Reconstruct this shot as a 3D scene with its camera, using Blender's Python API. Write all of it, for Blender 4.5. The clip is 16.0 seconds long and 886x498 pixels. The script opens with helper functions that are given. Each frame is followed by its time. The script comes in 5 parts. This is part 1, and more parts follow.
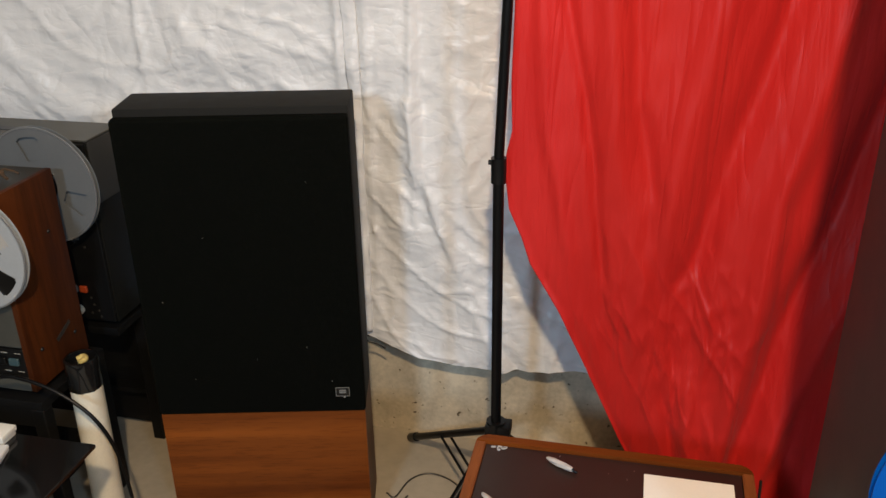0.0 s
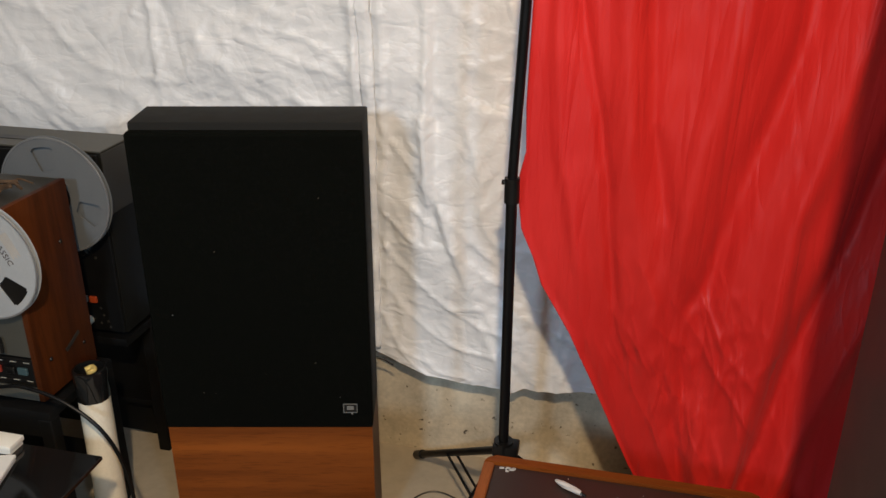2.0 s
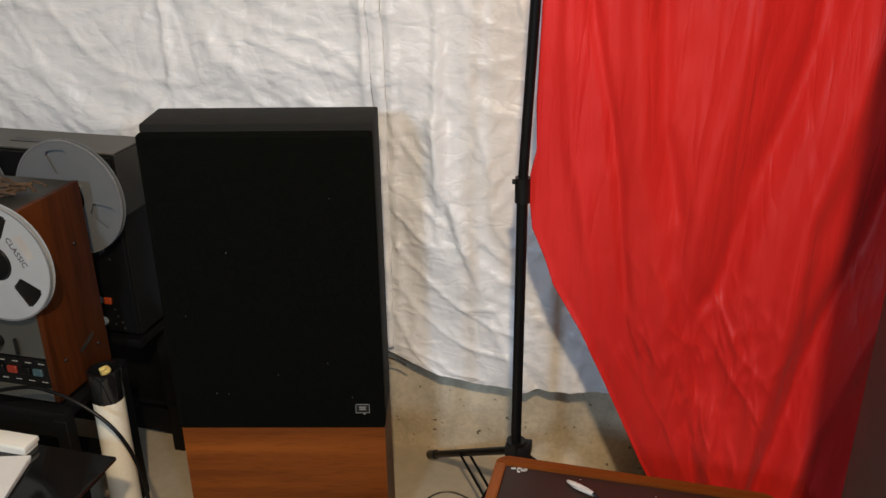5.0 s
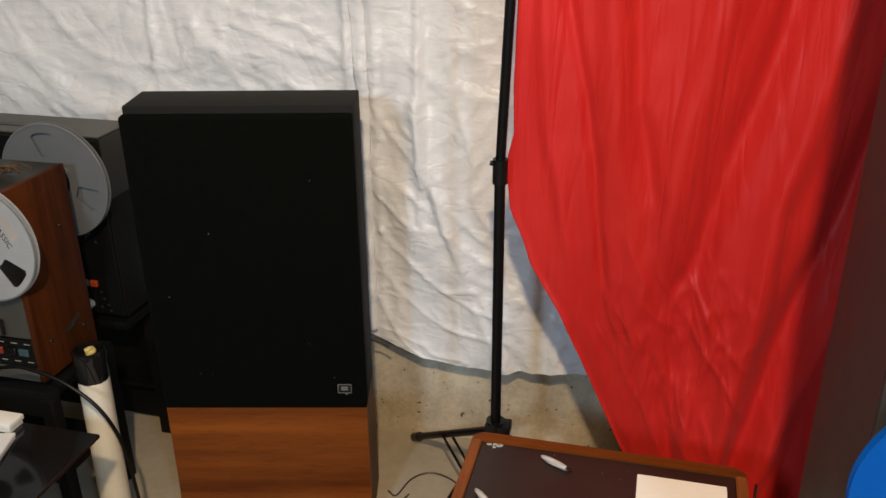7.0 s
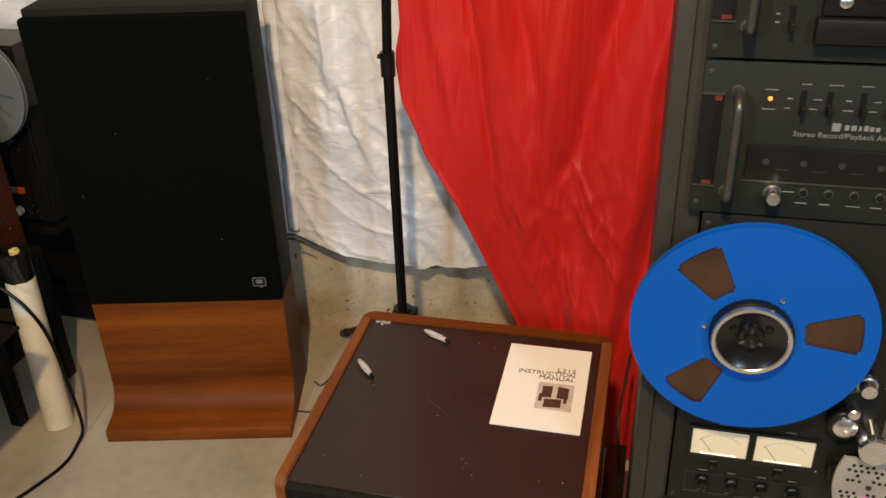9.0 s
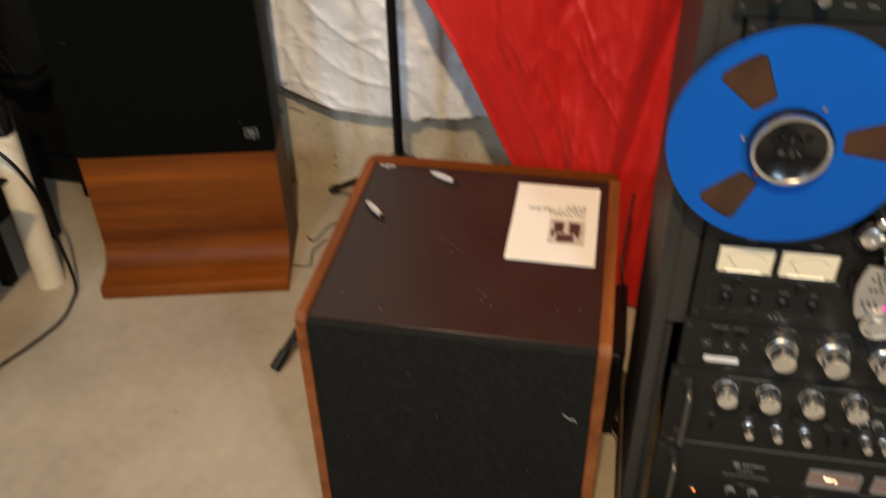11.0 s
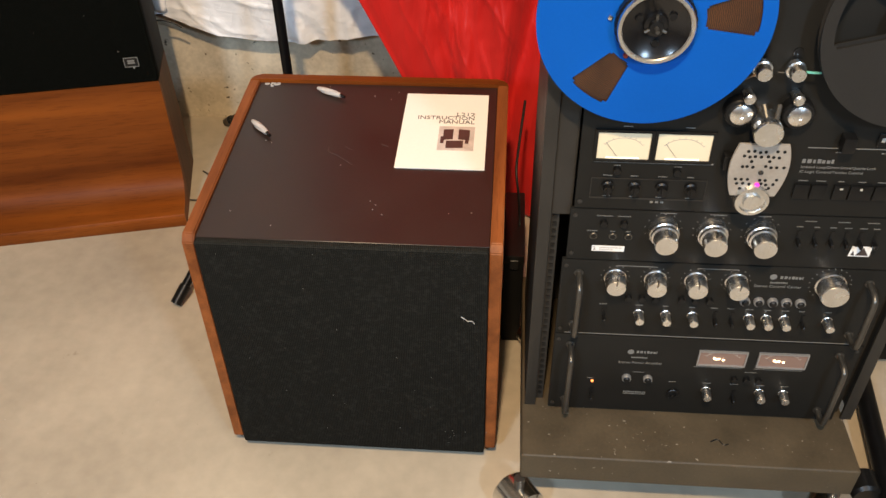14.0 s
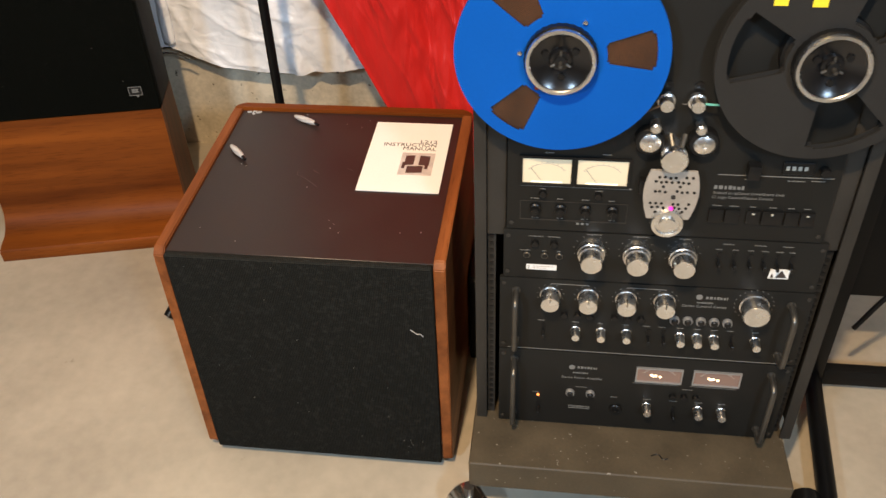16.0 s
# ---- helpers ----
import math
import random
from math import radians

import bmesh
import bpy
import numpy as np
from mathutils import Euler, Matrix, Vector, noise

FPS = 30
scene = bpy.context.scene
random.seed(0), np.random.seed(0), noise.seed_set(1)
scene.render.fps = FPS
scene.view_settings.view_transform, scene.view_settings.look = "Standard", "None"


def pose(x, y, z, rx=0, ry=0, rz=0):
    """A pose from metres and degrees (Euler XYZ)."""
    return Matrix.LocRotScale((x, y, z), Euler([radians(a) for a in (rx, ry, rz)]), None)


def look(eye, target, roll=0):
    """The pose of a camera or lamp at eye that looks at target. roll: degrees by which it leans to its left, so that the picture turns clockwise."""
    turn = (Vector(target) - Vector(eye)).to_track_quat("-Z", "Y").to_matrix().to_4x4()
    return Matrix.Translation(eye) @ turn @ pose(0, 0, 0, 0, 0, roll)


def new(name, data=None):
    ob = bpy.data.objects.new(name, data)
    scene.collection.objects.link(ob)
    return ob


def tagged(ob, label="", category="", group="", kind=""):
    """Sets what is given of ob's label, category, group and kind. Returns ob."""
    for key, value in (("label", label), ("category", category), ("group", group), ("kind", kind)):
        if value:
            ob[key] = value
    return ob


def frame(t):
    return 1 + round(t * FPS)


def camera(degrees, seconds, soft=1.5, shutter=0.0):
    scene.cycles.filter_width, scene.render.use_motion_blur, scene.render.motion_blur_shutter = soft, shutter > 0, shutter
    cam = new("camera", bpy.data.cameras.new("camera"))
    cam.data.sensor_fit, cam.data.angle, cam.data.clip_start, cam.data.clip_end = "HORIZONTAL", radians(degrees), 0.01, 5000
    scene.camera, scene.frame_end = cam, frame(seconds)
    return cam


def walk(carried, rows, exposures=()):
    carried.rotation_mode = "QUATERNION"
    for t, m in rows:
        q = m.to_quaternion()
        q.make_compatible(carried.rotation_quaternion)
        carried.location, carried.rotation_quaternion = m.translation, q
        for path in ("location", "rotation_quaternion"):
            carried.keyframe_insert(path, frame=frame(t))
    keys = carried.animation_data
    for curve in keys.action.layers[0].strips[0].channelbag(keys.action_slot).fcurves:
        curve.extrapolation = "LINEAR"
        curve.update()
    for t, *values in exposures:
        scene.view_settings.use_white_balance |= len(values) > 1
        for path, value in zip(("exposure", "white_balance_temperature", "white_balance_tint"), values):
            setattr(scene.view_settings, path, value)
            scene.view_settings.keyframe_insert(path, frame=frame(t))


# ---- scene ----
cam = camera(54.0, 16.0, shutter=0.4)
PATH = [
    (0, (0.241, -0.82, 1.487), (-0.173, 0.952, 0.657), -1.0),
    (0.5, (0.231, -0.821, 1.492), (-0.177, 0.956, 0.671), -0.9),
    (1, (0.226, -0.818, 1.494), (-0.179, 0.961, 0.676), -0.3),
    (1.5, (0.225, -0.82, 1.493), (-0.174, 0.964, 0.681), -0.0),
    (2, (0.228, -0.817, 1.496), (-0.201, 0.964, 0.694), -0.0),
    (2.5, (0.23, -0.82, 1.501), (-0.219, 0.958, 0.7), -0.2),
    (3, (0.232, -0.821, 1.501), (-0.239, 0.954, 0.71), -0.6),
    (3.5, (0.226, -0.817, 1.5), (-0.25, 0.958, 0.711), -0.7),
    (4, (0.227, -0.811, 1.496), (-0.239, 0.965, 0.704), -0.6),
    (6.5, (0.26, -0.823, 1.496), (-0.207, 0.943, 0.682), -0.9),
    (7, (0.281, -0.835, 1.481), (-0.177, 0.933, 0.666), -0.6),
    (7.5, (0.374, -0.826, 1.475), (-0.072, 0.923, 0.615), -1.5),
    (8, (0.499, -0.823, 1.453), (0.064, 0.881, 0.5), -1.7),
    (8.5, (0.554, -0.851, 1.442), (0.113, 0.845, 0.478), -2.3),
    (8.7, (0.539, -0.873, 1.441), (0.101, 0.827, 0.483), -2.1),
    (10.8, (0.411, -0.934, 1.406), (0.019, 0.684, 0.298), -1.4),
    (11, (0.425, -0.936, 1.374), (0.108, 0.636, 0.178), -1.3),
    (11.5, (0.457, -0.938, 1.32), (0.268, 0.572, 0.022), -0.7),
    (12, (0.467, -0.947, 1.31), (0.349, 0.534, -0.029), 0.4),
    (12.5, (0.469, -0.948, 1.318), (0.349, 0.539, -0.014), -0.4),
    (13, (0.475, -0.949, 1.328), (0.352, 0.551, 0.011), -0.8),
    (13.5, (0.476, -0.954, 1.326), (0.348, 0.554, 0.018), -0.9),
    (14, (0.475, -0.956, 1.327), (0.345, 0.556, 0.025), -1.1),
    (14.5, (0.473, -0.967, 1.332), (0.339, 0.556, 0.042), -0.9),
    (15, (0.477, -0.985, 1.335), (0.35, 0.553, 0.063), 0.0),
    (15.5, (0.526, -0.991, 1.348), (0.378, 0.561, 0.096), -0.6),
    (16, (0.634, -1.027, 1.367), (0.4, 0.521, 0.123), -2.4),
]
walk(cam, [(t, look(eye, target, roll)) for t, eye, target, roll in PATH],
     exposures=[(0, -0.27, 6400, 15), (4, -0.27, 6400, 15), (6.5, -0.27, 6450, 15), (7.3, -0.27, 6550, 15), (7.8, -0.38, 6750, 15), (8.3, -0.24, 7000, 16), (8.7, -0.22, 7050, 16), (11, -0.2, 7050, 16), (12, 0.25, 6750, 17), (16, 0.25, 6700, 17)])

# ---- world, lamps and exposure ----
world = bpy.data.worlds.new("basement_world")
scene.world = world
world.use_nodes = True
world.node_tree.nodes["Background"].inputs[0].default_value = (0.02, 0.02, 0.022, 1)
world.node_tree.nodes["Background"].inputs[1].default_value = 0.3


def lamp(name, eye, target, size, watts, colour):
    data = bpy.data.lights.new(name, "AREA")
    data.shape, data.size, data.energy, data.color = "DISK", size, watts, colour
    ob = new(name, data)
    ob.matrix_basis = look(eye, target)
    return ob


# a warm bulb over the walk and two cooler ones farther off
lamp("warm_lamp", (0.38, -1.30, 2.52), (0.1, 0.7, 0.5), 0.10, 60, (1.0, 0.77, 0.47))
lamp("cool_lamp_a", (-0.42, -2.15, 2.0), (-0.2, 0.8, 0.5), 0.30, 33, (0.52, 0.77, 1.0))
lamp("cool_lamp_b", (1.6, -2.1, 2.05), (0.1, 0.9, 0.6), 0.24, 30, (0.52, 0.77, 1.0))


# ---- materials ----
def nodes_of(name):
    m = bpy.data.materials.new(name)
    m.use_nodes = True
    return m, m.node_tree.nodes, m.node_tree.links


def material(name, colour, rough=0.5, metal=0.0, dark=0.75, scale=18.0, grain=220.0, bump=0.12, stretch=(1, 1, 1), sheen=0.0,
             coat=0.0, rough_var=0.12, spec=0.5, fleck=None, fleck_size=60.0, fleck_at=0.68, specks=()):
    """A surface whose colour, gloss and relief vary at two scales; flecks of a second colour where asked."""
    m, n, l = nodes_of(name)
    p = n["Principled BSDF"]
    co = n.new("ShaderNodeTexCoord")
    mp = n.new("ShaderNodeMapping")
    mp.inputs["Scale"].default_value = stretch
    l.new(co.outputs["Object"], mp.inputs[0])
    big, small = n.new("ShaderNodeTexNoise"), n.new("ShaderNodeTexNoise")
    for t, s, d in ((big, scale, 6), (small, grain, 3)):
        t.inputs["Scale"].default_value, t.inputs["Detail"].default_value = s, d
        l.new(mp.outputs[0], t.inputs["Vector"])
    mixed = n.new("ShaderNodeMath")
    mixed.operation = "MULTIPLY_ADD"
    l.new(small.outputs[0], mixed.inputs[0])
    mixed.inputs[1].default_value = 0.35
    l.new(big.outputs[0], mixed.inputs[2])
    ramp = n.new("ShaderNodeValToRGB")
    ramp.color_ramp.elements[0].position, ramp.color_ramp.elements[1].position = 0.45, 0.9
    ramp.color_ramp.elements[0].color = (*[c * dark for c in colour], 1)
    ramp.color_ramp.elements[1].color = (*[min(1, c * (2 - dark)) for c in colour], 1)
    l.new(mixed.outputs[0], ramp.inputs[0])
    out = ramp.outputs[0]
    for fleck, fleck_size, fleck_at in ([(fleck, fleck_size, fleck_at)] if fleck else []) + list(specks):
        fn = n.new("ShaderNodeTexNoise")
        fn.inputs["Scale"].default_value, fn.inputs["Detail"].default_value = fleck_size, 4
        l.new(co.outputs["Object"], fn.inputs["Vector"])
        fr = n.new("ShaderNodeValToRGB")
        fr.color_ramp.elements[0].position, fr.color_ramp.elements[1].position = fleck_at, fleck_at + 0.05
        l.new(fn.outputs[0], fr.inputs[0])
        mx = n.new("ShaderNodeMixRGB")
        l.new(fr.outputs[0], mx.inputs[0])
        l.new(out, mx.inputs[1])
        mx.inputs[2].default_value = (*fleck, 1)
        out = mx.outputs[0]
    l.new(out, p.inputs["Base Color"])
    rr = n.new("ShaderNodeMapRange")
    rr.inputs["To Min"].default_value, rr.inputs["To Max"].default_value = max(0.03, rough - rough_var), min(1, rough + rough_var)
    l.new(big.outputs[0], rr.inputs[0])
    l.new(rr.outputs[0], p.inputs["Roughness"])
    p.inputs["Metallic"].default_value = metal
    p.inputs["Specular IOR Level"].default_value = spec
    p.inputs["Sheen Weight"].default_value = sheen
    p.inputs["Coat Weight"].default_value = coat
    if bump:
        b = n.new("ShaderNodeBump")
        b.inputs["Strength"].default_value, b.inputs["Distance"].default_value = bump, 0.002
        l.new(mixed.outputs[0], b.inputs["Height"])
        l.new(b.outputs[0], p.inputs["Normal"])
    return m


def walnut(name, light, deep, stretch, fine=1.0):
    """Oiled walnut veneer: long streaks of grain, broad bands and fine pores along one axis."""
    m, n, l = nodes_of(name)
    p = n["Principled BSDF"]
    co, mp = n.new("ShaderNodeTexCoord"), n.new("ShaderNodeMapping")
    mp.inputs["Scale"].default_value = stretch
    l.new(co.outputs["Object"], mp.inputs[0])
    bands, streak, pores = (n.new("ShaderNodeTexNoise") for _ in range(3))
    for t, s, d in ((bands, 6, 2), (streak, 30, 8), (pores, 160, 2)):
        t.inputs["Scale"].default_value, t.inputs["Detail"].default_value = s, d
        l.new(mp.outputs[0], t.inputs["Vector"])
    add = n.new("ShaderNodeMath")
    add.operation = "MULTIPLY_ADD"
    l.new(bands.outputs[0], add.inputs[0])
    add.inputs[1].default_value = 2.2
    thin = n.new("ShaderNodeMath")
    thin.operation = "MULTIPLY_ADD"
    l.new(streak.outputs[0], thin.inputs[0])
    thin.inputs[1].default_value, thin.inputs[2].default_value = fine, 0.5 - 0.5 * fine
    l.new(thin.outputs[0], add.inputs[2])
    ramp = n.new("ShaderNodeValToRGB")
    e = ramp.color_ramp.elements
    e[0].position, e[0].color = 0.0, (*deep, 1)
    e[1].position, e[1].color = 1.0, (*light, 1)
    half = n.new("ShaderNodeMapRange")
    half.inputs["From Min"].default_value, half.inputs["From Max"].default_value = 1.25, 1.95
    l.new(add.outputs[0], half.inputs[0])
    l.new(half.outputs[0], ramp.inputs[0])
    pr = n.new("ShaderNodeValToRGB")
    pr.color_ramp.elements[0].position, pr.color_ramp.elements[1].position = 0.33, 0.45
    pr.color_ramp.elements[0].color = (0.72, 0.68, 0.64, 1)
    l.new(pores.outputs[0], pr.inputs[0])
    mul = n.new("ShaderNodeMixRGB")
    mul.blend_type = "MULTIPLY"
    mul.inputs[0].default_value = 0.7
    l.new(ramp.outputs[0], mul.inputs[1])
    l.new(pr.outputs[0], mul.inputs[2])
    l.new(mul.outputs[0], p.inputs["Base Color"])
    p.inputs["Roughness"].default_value = 0.46
    p.inputs["Specular IOR Level"].default_value = 0.14
    b = n.new("ShaderNodeBump")
    b.inputs["Strength"].default_value, b.inputs["Distance"].default_value = 0.12, 0.001
    l.new(pores.outputs[0], b.inputs["Height"])
    l.new(b.outputs[0], p.inputs["Normal"])
    return m


def woven(name, colour, pitch, depth=0.6, dust=0.02):
    """Speaker cloth: a woven grid of threads with lint on it."""
    m, n, l = nodes_of(name)
    p = n["Principled BSDF"]
    co = n.new("ShaderNodeTexCoord")
    waves = []
    for axis in ("X", "Z", "Y"):
        w = n.new("ShaderNodeTexWave")
        w.bands_direction = axis
        w.inputs["Scale"].default_value = 1 / pitch / 3.1
        w.inputs["Distortion"].default_value = 0.4
        l.new(co.outputs["Object"], w.inputs["Vector"])
        waves.append(w)
    top = n.new("ShaderNodeMath")
    top.operation = "MULTIPLY"
    l.new(waves[0].outputs["Fac"], top.inputs[0])
    l.new(waves[1].outputs["Fac"], top.inputs[1])
    both = n.new("ShaderNodeMath")
    both.operation = "MULTIPLY_ADD"
    l.new(waves[2].outputs["Fac"], both.inputs[0])
    both.inputs[1].default_value = 0.4
    l.new(top.outputs[0], both.inputs[2])
    ramp = n.new("ShaderNodeValToRGB")
    ramp.color_ramp.elements[0].color = (*[c * 0.5 for c in colour], 1)
    ramp.color_ramp.elements[1].color = (*[c * 1.6 for c in colour], 1)
    l.new(both.outputs[0], ramp.inputs[0])
    lint = n.new("ShaderNodeTexNoise")
    lint.inputs["Scale"].default_value, lint.inputs["Detail"].default_value = 130, 10
    l.new(co.outputs["Object"], lint.inputs["Vector"])
    lr = n.new("ShaderNodeValToRGB")
    lr.color_ramp.elements[0].position, lr.color_ramp.elements[1].position = 0.5, 0.85
    l.new(lint.outputs[0], lr.inputs[0])
    mx = n.new("ShaderNodeMixRGB")
    l.new(lr.outputs[0], mx.inputs[0])
    l.new(ramp.outputs[0], mx.inputs[1])
    mx.inputs[2].default_value = (dust, dust, dust * 0.9, 1)
    l.new(mx.outputs[0], p.inputs["Base Color"])
    p.inputs["Roughness"].default_value = 0.9
    p.inputs["Specular IOR Level"].default_value = 0.05
    b = n.new("ShaderNodeBump")
    b.inputs["Strength"].default_value, b.inputs["Distance"].default_value = depth, 0.0015
    l.new(both.outputs[0], b.inputs["Height"])
    l.new(b.outputs[0], p.inputs["Normal"])
    return m


def wound_tape(name, light, deep):
    """Tape wound on a reel: fine rings, some layers standing proud."""
    m, n, l = nodes_of(name)
    p = n["Principled BSDF"]
    co, w, t = n.new("ShaderNodeTexCoord"), n.new("ShaderNodeTexWave"), n.new("ShaderNodeTexNoise")
    w.wave_type, w.rings_direction = "RINGS", "Y"
    w.inputs["Scale"].default_value, w.inputs["Distortion"].default_value, w.inputs["Detail"].default_value = 150, 6.0, 4
    t.inputs["Scale"].default_value = 22
    for q in (w, t):
        l.new(co.outputs["Object"], q.inputs["Vector"])
    mul = n.new("ShaderNodeMath")
    mul.operation = "MULTIPLY"
    l.new(w.outputs["Fac"], mul.inputs[0])
    l.new(t.outputs[0], mul.inputs[1])
    ramp = n.new("ShaderNodeValToRGB")
    ramp.color_ramp.elements[0].position, ramp.color_ramp.elements[1].position = 0.05, 0.55
    ramp.color_ramp.elements[0].color, ramp.color_ramp.elements[1].color = (*deep, 1), (*light, 1)
    l.new(mul.outputs[0], ramp.inputs[0])
    l.new(ramp.outputs[0], p.inputs["Base Color"])
    p.inputs["Roughness"].default_value = 0.32
    b = n.new("ShaderNodeBump")
    b.inputs["Strength"].default_value, b.inputs["Distance"].default_value = 0.12, 0.001
    l.new(w.outputs["Fac"], b.inputs["Height"])
    l.new(b.outputs[0], p.inputs["Normal"])
    return m


def glow(name, colour, strength):
    m, n, l = nodes_of(name)
    p = n["Principled BSDF"]
    p.inputs["Base Color"].default_value = (*colour, 1)
    p.inputs["Emission Color"].default_value = (*colour, 1)
    p.inputs["Emission Strength"].default_value = strength
    p.inputs["Roughness"].default_value = 0.3
    return m


M_FLOOR = material("poured_concrete", (0.44, 0.376, 0.285), 0.60, dark=0.80, scale=3.0, grain=34, bump=0.10, fleck=(0.20, 0.165, 0.12), fleck_size=95, fleck_at=0.735,
                   specks=(((0.75, 0.71, 0.63), 46, 0.755), ((0.15, 0.11, 0.07), 37, 0.765), ((0.36, 0.30, 0.22), 21, 0.715)))
M_WALL = material("rough_concrete_wall", (0.55, 0.47, 0.345), 0.8, dark=0.70, scale=7, grain=90, bump=0.8, fleck=(0.09, 0.065, 0.04), fleck_size=48, fleck_at=0.665)
M_PLASTER = material("painted_plaster", (0.52, 0.48, 0.42), 0.8, dark=0.9, scale=4)
M_CEIL = material("bare_ceiling_boards", (0.42, 0.36, 0.28), 0.8, dark=0.8, scale=5)


def creased(name, colour, rough, layers, strength, distance, tint=None, sheen=0.0, spec=0.45, rough_var=0.14):
    """A thin pliable surface with sharp creases: folded noise at several scales, each with its own stretch."""
    m, n, l = nodes_of(name)
    p = n["Principled BSDF"]
    co = n.new("ShaderNodeTexCoord")
    total = None
    for scale, stretch, turn, weight, warp in layers:
        mp = n.new("ShaderNodeMapping")
        mp.inputs["Scale"].default_value = stretch
        mp.inputs["Rotation"].default_value = (0, radians(turn), 0)
        l.new(co.outputs["Object"], mp.inputs[0])
        t = n.new("ShaderNodeTexNoise")
        t.inputs["Scale"].default_value, t.inputs["Detail"].default_value, t.inputs["Distortion"].default_value = scale, 1.5, warp
        l.new(mp.outputs[0], t.inputs["Vector"])
        off = n.new("ShaderNodeMath")
        off.operation = "SUBTRACT"
        l.new(t.outputs[0], off.inputs[0])
        off.inputs[1].default_value = 0.5
        fold = n.new("ShaderNodeMath")
        fold.operation = "ABSOLUTE"
        l.new(off.outputs[0], fold.inputs[0])
        add = n.new("ShaderNodeMath")
        add.operation = "MULTIPLY_ADD"
        l.new(fold.outputs[0], add.inputs[0])
        add.inputs[1].default_value = weight
        if total:
            l.new(total, add.inputs[2])
        else:
            add.inputs[2].default_value = 0.0
        total = add.outputs[0]
    b = n.new("ShaderNodeBump")
    b.inputs["Strength"].default_value, b.inputs["Distance"].default_value = strength, distance
    l.new(total, b.inputs["Height"])
    l.new(b.outputs[0], p.inputs["Normal"])
    stain = n.new("ShaderNodeTexNoise")
    stain.inputs["Scale"].default_value, stain.inputs["Detail"].default_value = 2.2, 5
    l.new(co.outputs["Object"], stain.inputs["Vector"])
    ramp = n.new("ShaderNodeValToRGB")
    ramp.color_ramp.elements[0].position, ramp.color_ramp.elements[1].position = 0.35, 0.7
    ramp.color_ramp.elements[0].color = (*(tint or [c * 0.9 for c in colour]), 1)
    ramp.color_ramp.elements[1].color = (*colour, 1)
    l.new(stain.outputs[0], ramp.inputs[0])
    l.new(ramp.outputs[0], p.inputs["Base Color"])
    rr = n.new("ShaderNodeMapRange")
    rr.inputs["To Min"].default_value, rr.inputs["To Max"].default_value = rough - rough_var, rough + rough_var
    l.new(stain.outputs[0], rr.inputs[0])
    l.new(rr.outputs[0], p.inputs["Roughness"])
    p.inputs["Sheen Weight"].default_value = sheen
    p.inputs["Specular IOR Level"].default_value = spec
    return m


M_SHEET = creased("white_plastic_sheeting", (0.86, 0.86, 0.86), 0.38, (
    (3.2, (1, 1, 0.6), 14, 0.62, 1.0), (7.5, (1.1, 1, 0.7), -30, 0.30, 0.9), (19.0, (0.7, 1, 1.3), 18, 0.16, 0.7), (46.0, (0.8, 1, 1.2), 40, 0.05, 0.5)), 0.85, 0.045, (0.78, 0.775, 0.765))
M_RED = creased("red_satin_cloth", (0.66, 0.026, 0.021), 0.44, (
    (7.0, (1.6, 1, 0.20), 14, 0.7, 0.5), (13.0, (1.9, 1, 0.24), -20, 0.40, 0.6), (38.0, (1.8, 1, 0.30), 16, 0.08, 0.5), (90.0, (2.0, 1, 0.2), -8, 0.03, 0.3)), 0.66, 0.030, (0.53, 0.016, 0.014), 0.04, 0.28, 0.08)
M_GRILLE = woven("black_speaker_cloth", (0.0030, 0.0036, 0.0026), 0.0018, 0.5, 0.0050)
M_GRILLE_COARSE = woven("coarse_black_speaker_cloth", (0.0165, 0.0168, 0.0148), 0.0030, 0.9, 0.028)
M_BLACKTOP = material("worn_black_top_panel", (0.0200, 0.0115, 0.0090), 0.42, dark=0.7, scale=7, grain=300, bump=0.08, rough_var=0.1, spec=0.5)
M_BLACKPAINT = material("black_cabinet_paint", (0.0028, 0.0027, 0.0026), 0.6, dark=0.8, spec=0.25)
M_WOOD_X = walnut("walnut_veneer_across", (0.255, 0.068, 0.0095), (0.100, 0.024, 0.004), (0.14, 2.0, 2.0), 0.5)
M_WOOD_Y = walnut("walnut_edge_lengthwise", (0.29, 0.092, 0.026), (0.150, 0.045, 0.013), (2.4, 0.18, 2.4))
# side walnut: the shade on cheeks and deck sides is put into the colour
M_WOOD_Z = walnut("walnut_upright_shaded", (0.098, 0.025, 0.0055), (0.042, 0.011, 0.0035), (2.4, 2.4, 0.18))
M_RACK = material("grey_painted_steel", (0.028, 0.025, 0.021), 0.5, dark=0.8, spec=0.3, scale=10, grain=260, bump=0.1)
M_BASE = material("dusty_brown_grey_steel", (0.062, 0.046, 0.026), 0.6, dark=0.72, scale=12, grain=200, bump=0.15, fleck=(0.3, 0.27, 0.22), fleck_size=130, fleck_at=0.685)
M_PANEL = material("black_anodised_panel", (0.0118, 0.0115, 0.0102), 0.48, dark=0.85, scale=8, grain=500, bump=0.04, rough_var=0.06, spec=0.18)
M_PANEL_B = material("dark_grey_green_panel", (0.0140, 0.0160, 0.0138), 0.48, dark=0.86, scale=8, grain=500, bump=0.04, rough_var=0.06, spec=0.18)
M_BLACK = material("black_plastic", (0.006, 0.006, 0.006), 0.35, dark=0.8, spec=0.3)
M_TUBE = material("black_powder_coated_tube", (0.004, 0.004, 0.0042), 0.4, dark=0.8, spec=0.2)
M_ALU = material("turned_aluminium", (0.80, 0.80, 0.79), 0.26, 1.0, dark=0.88, scale=30, bump=0.03)
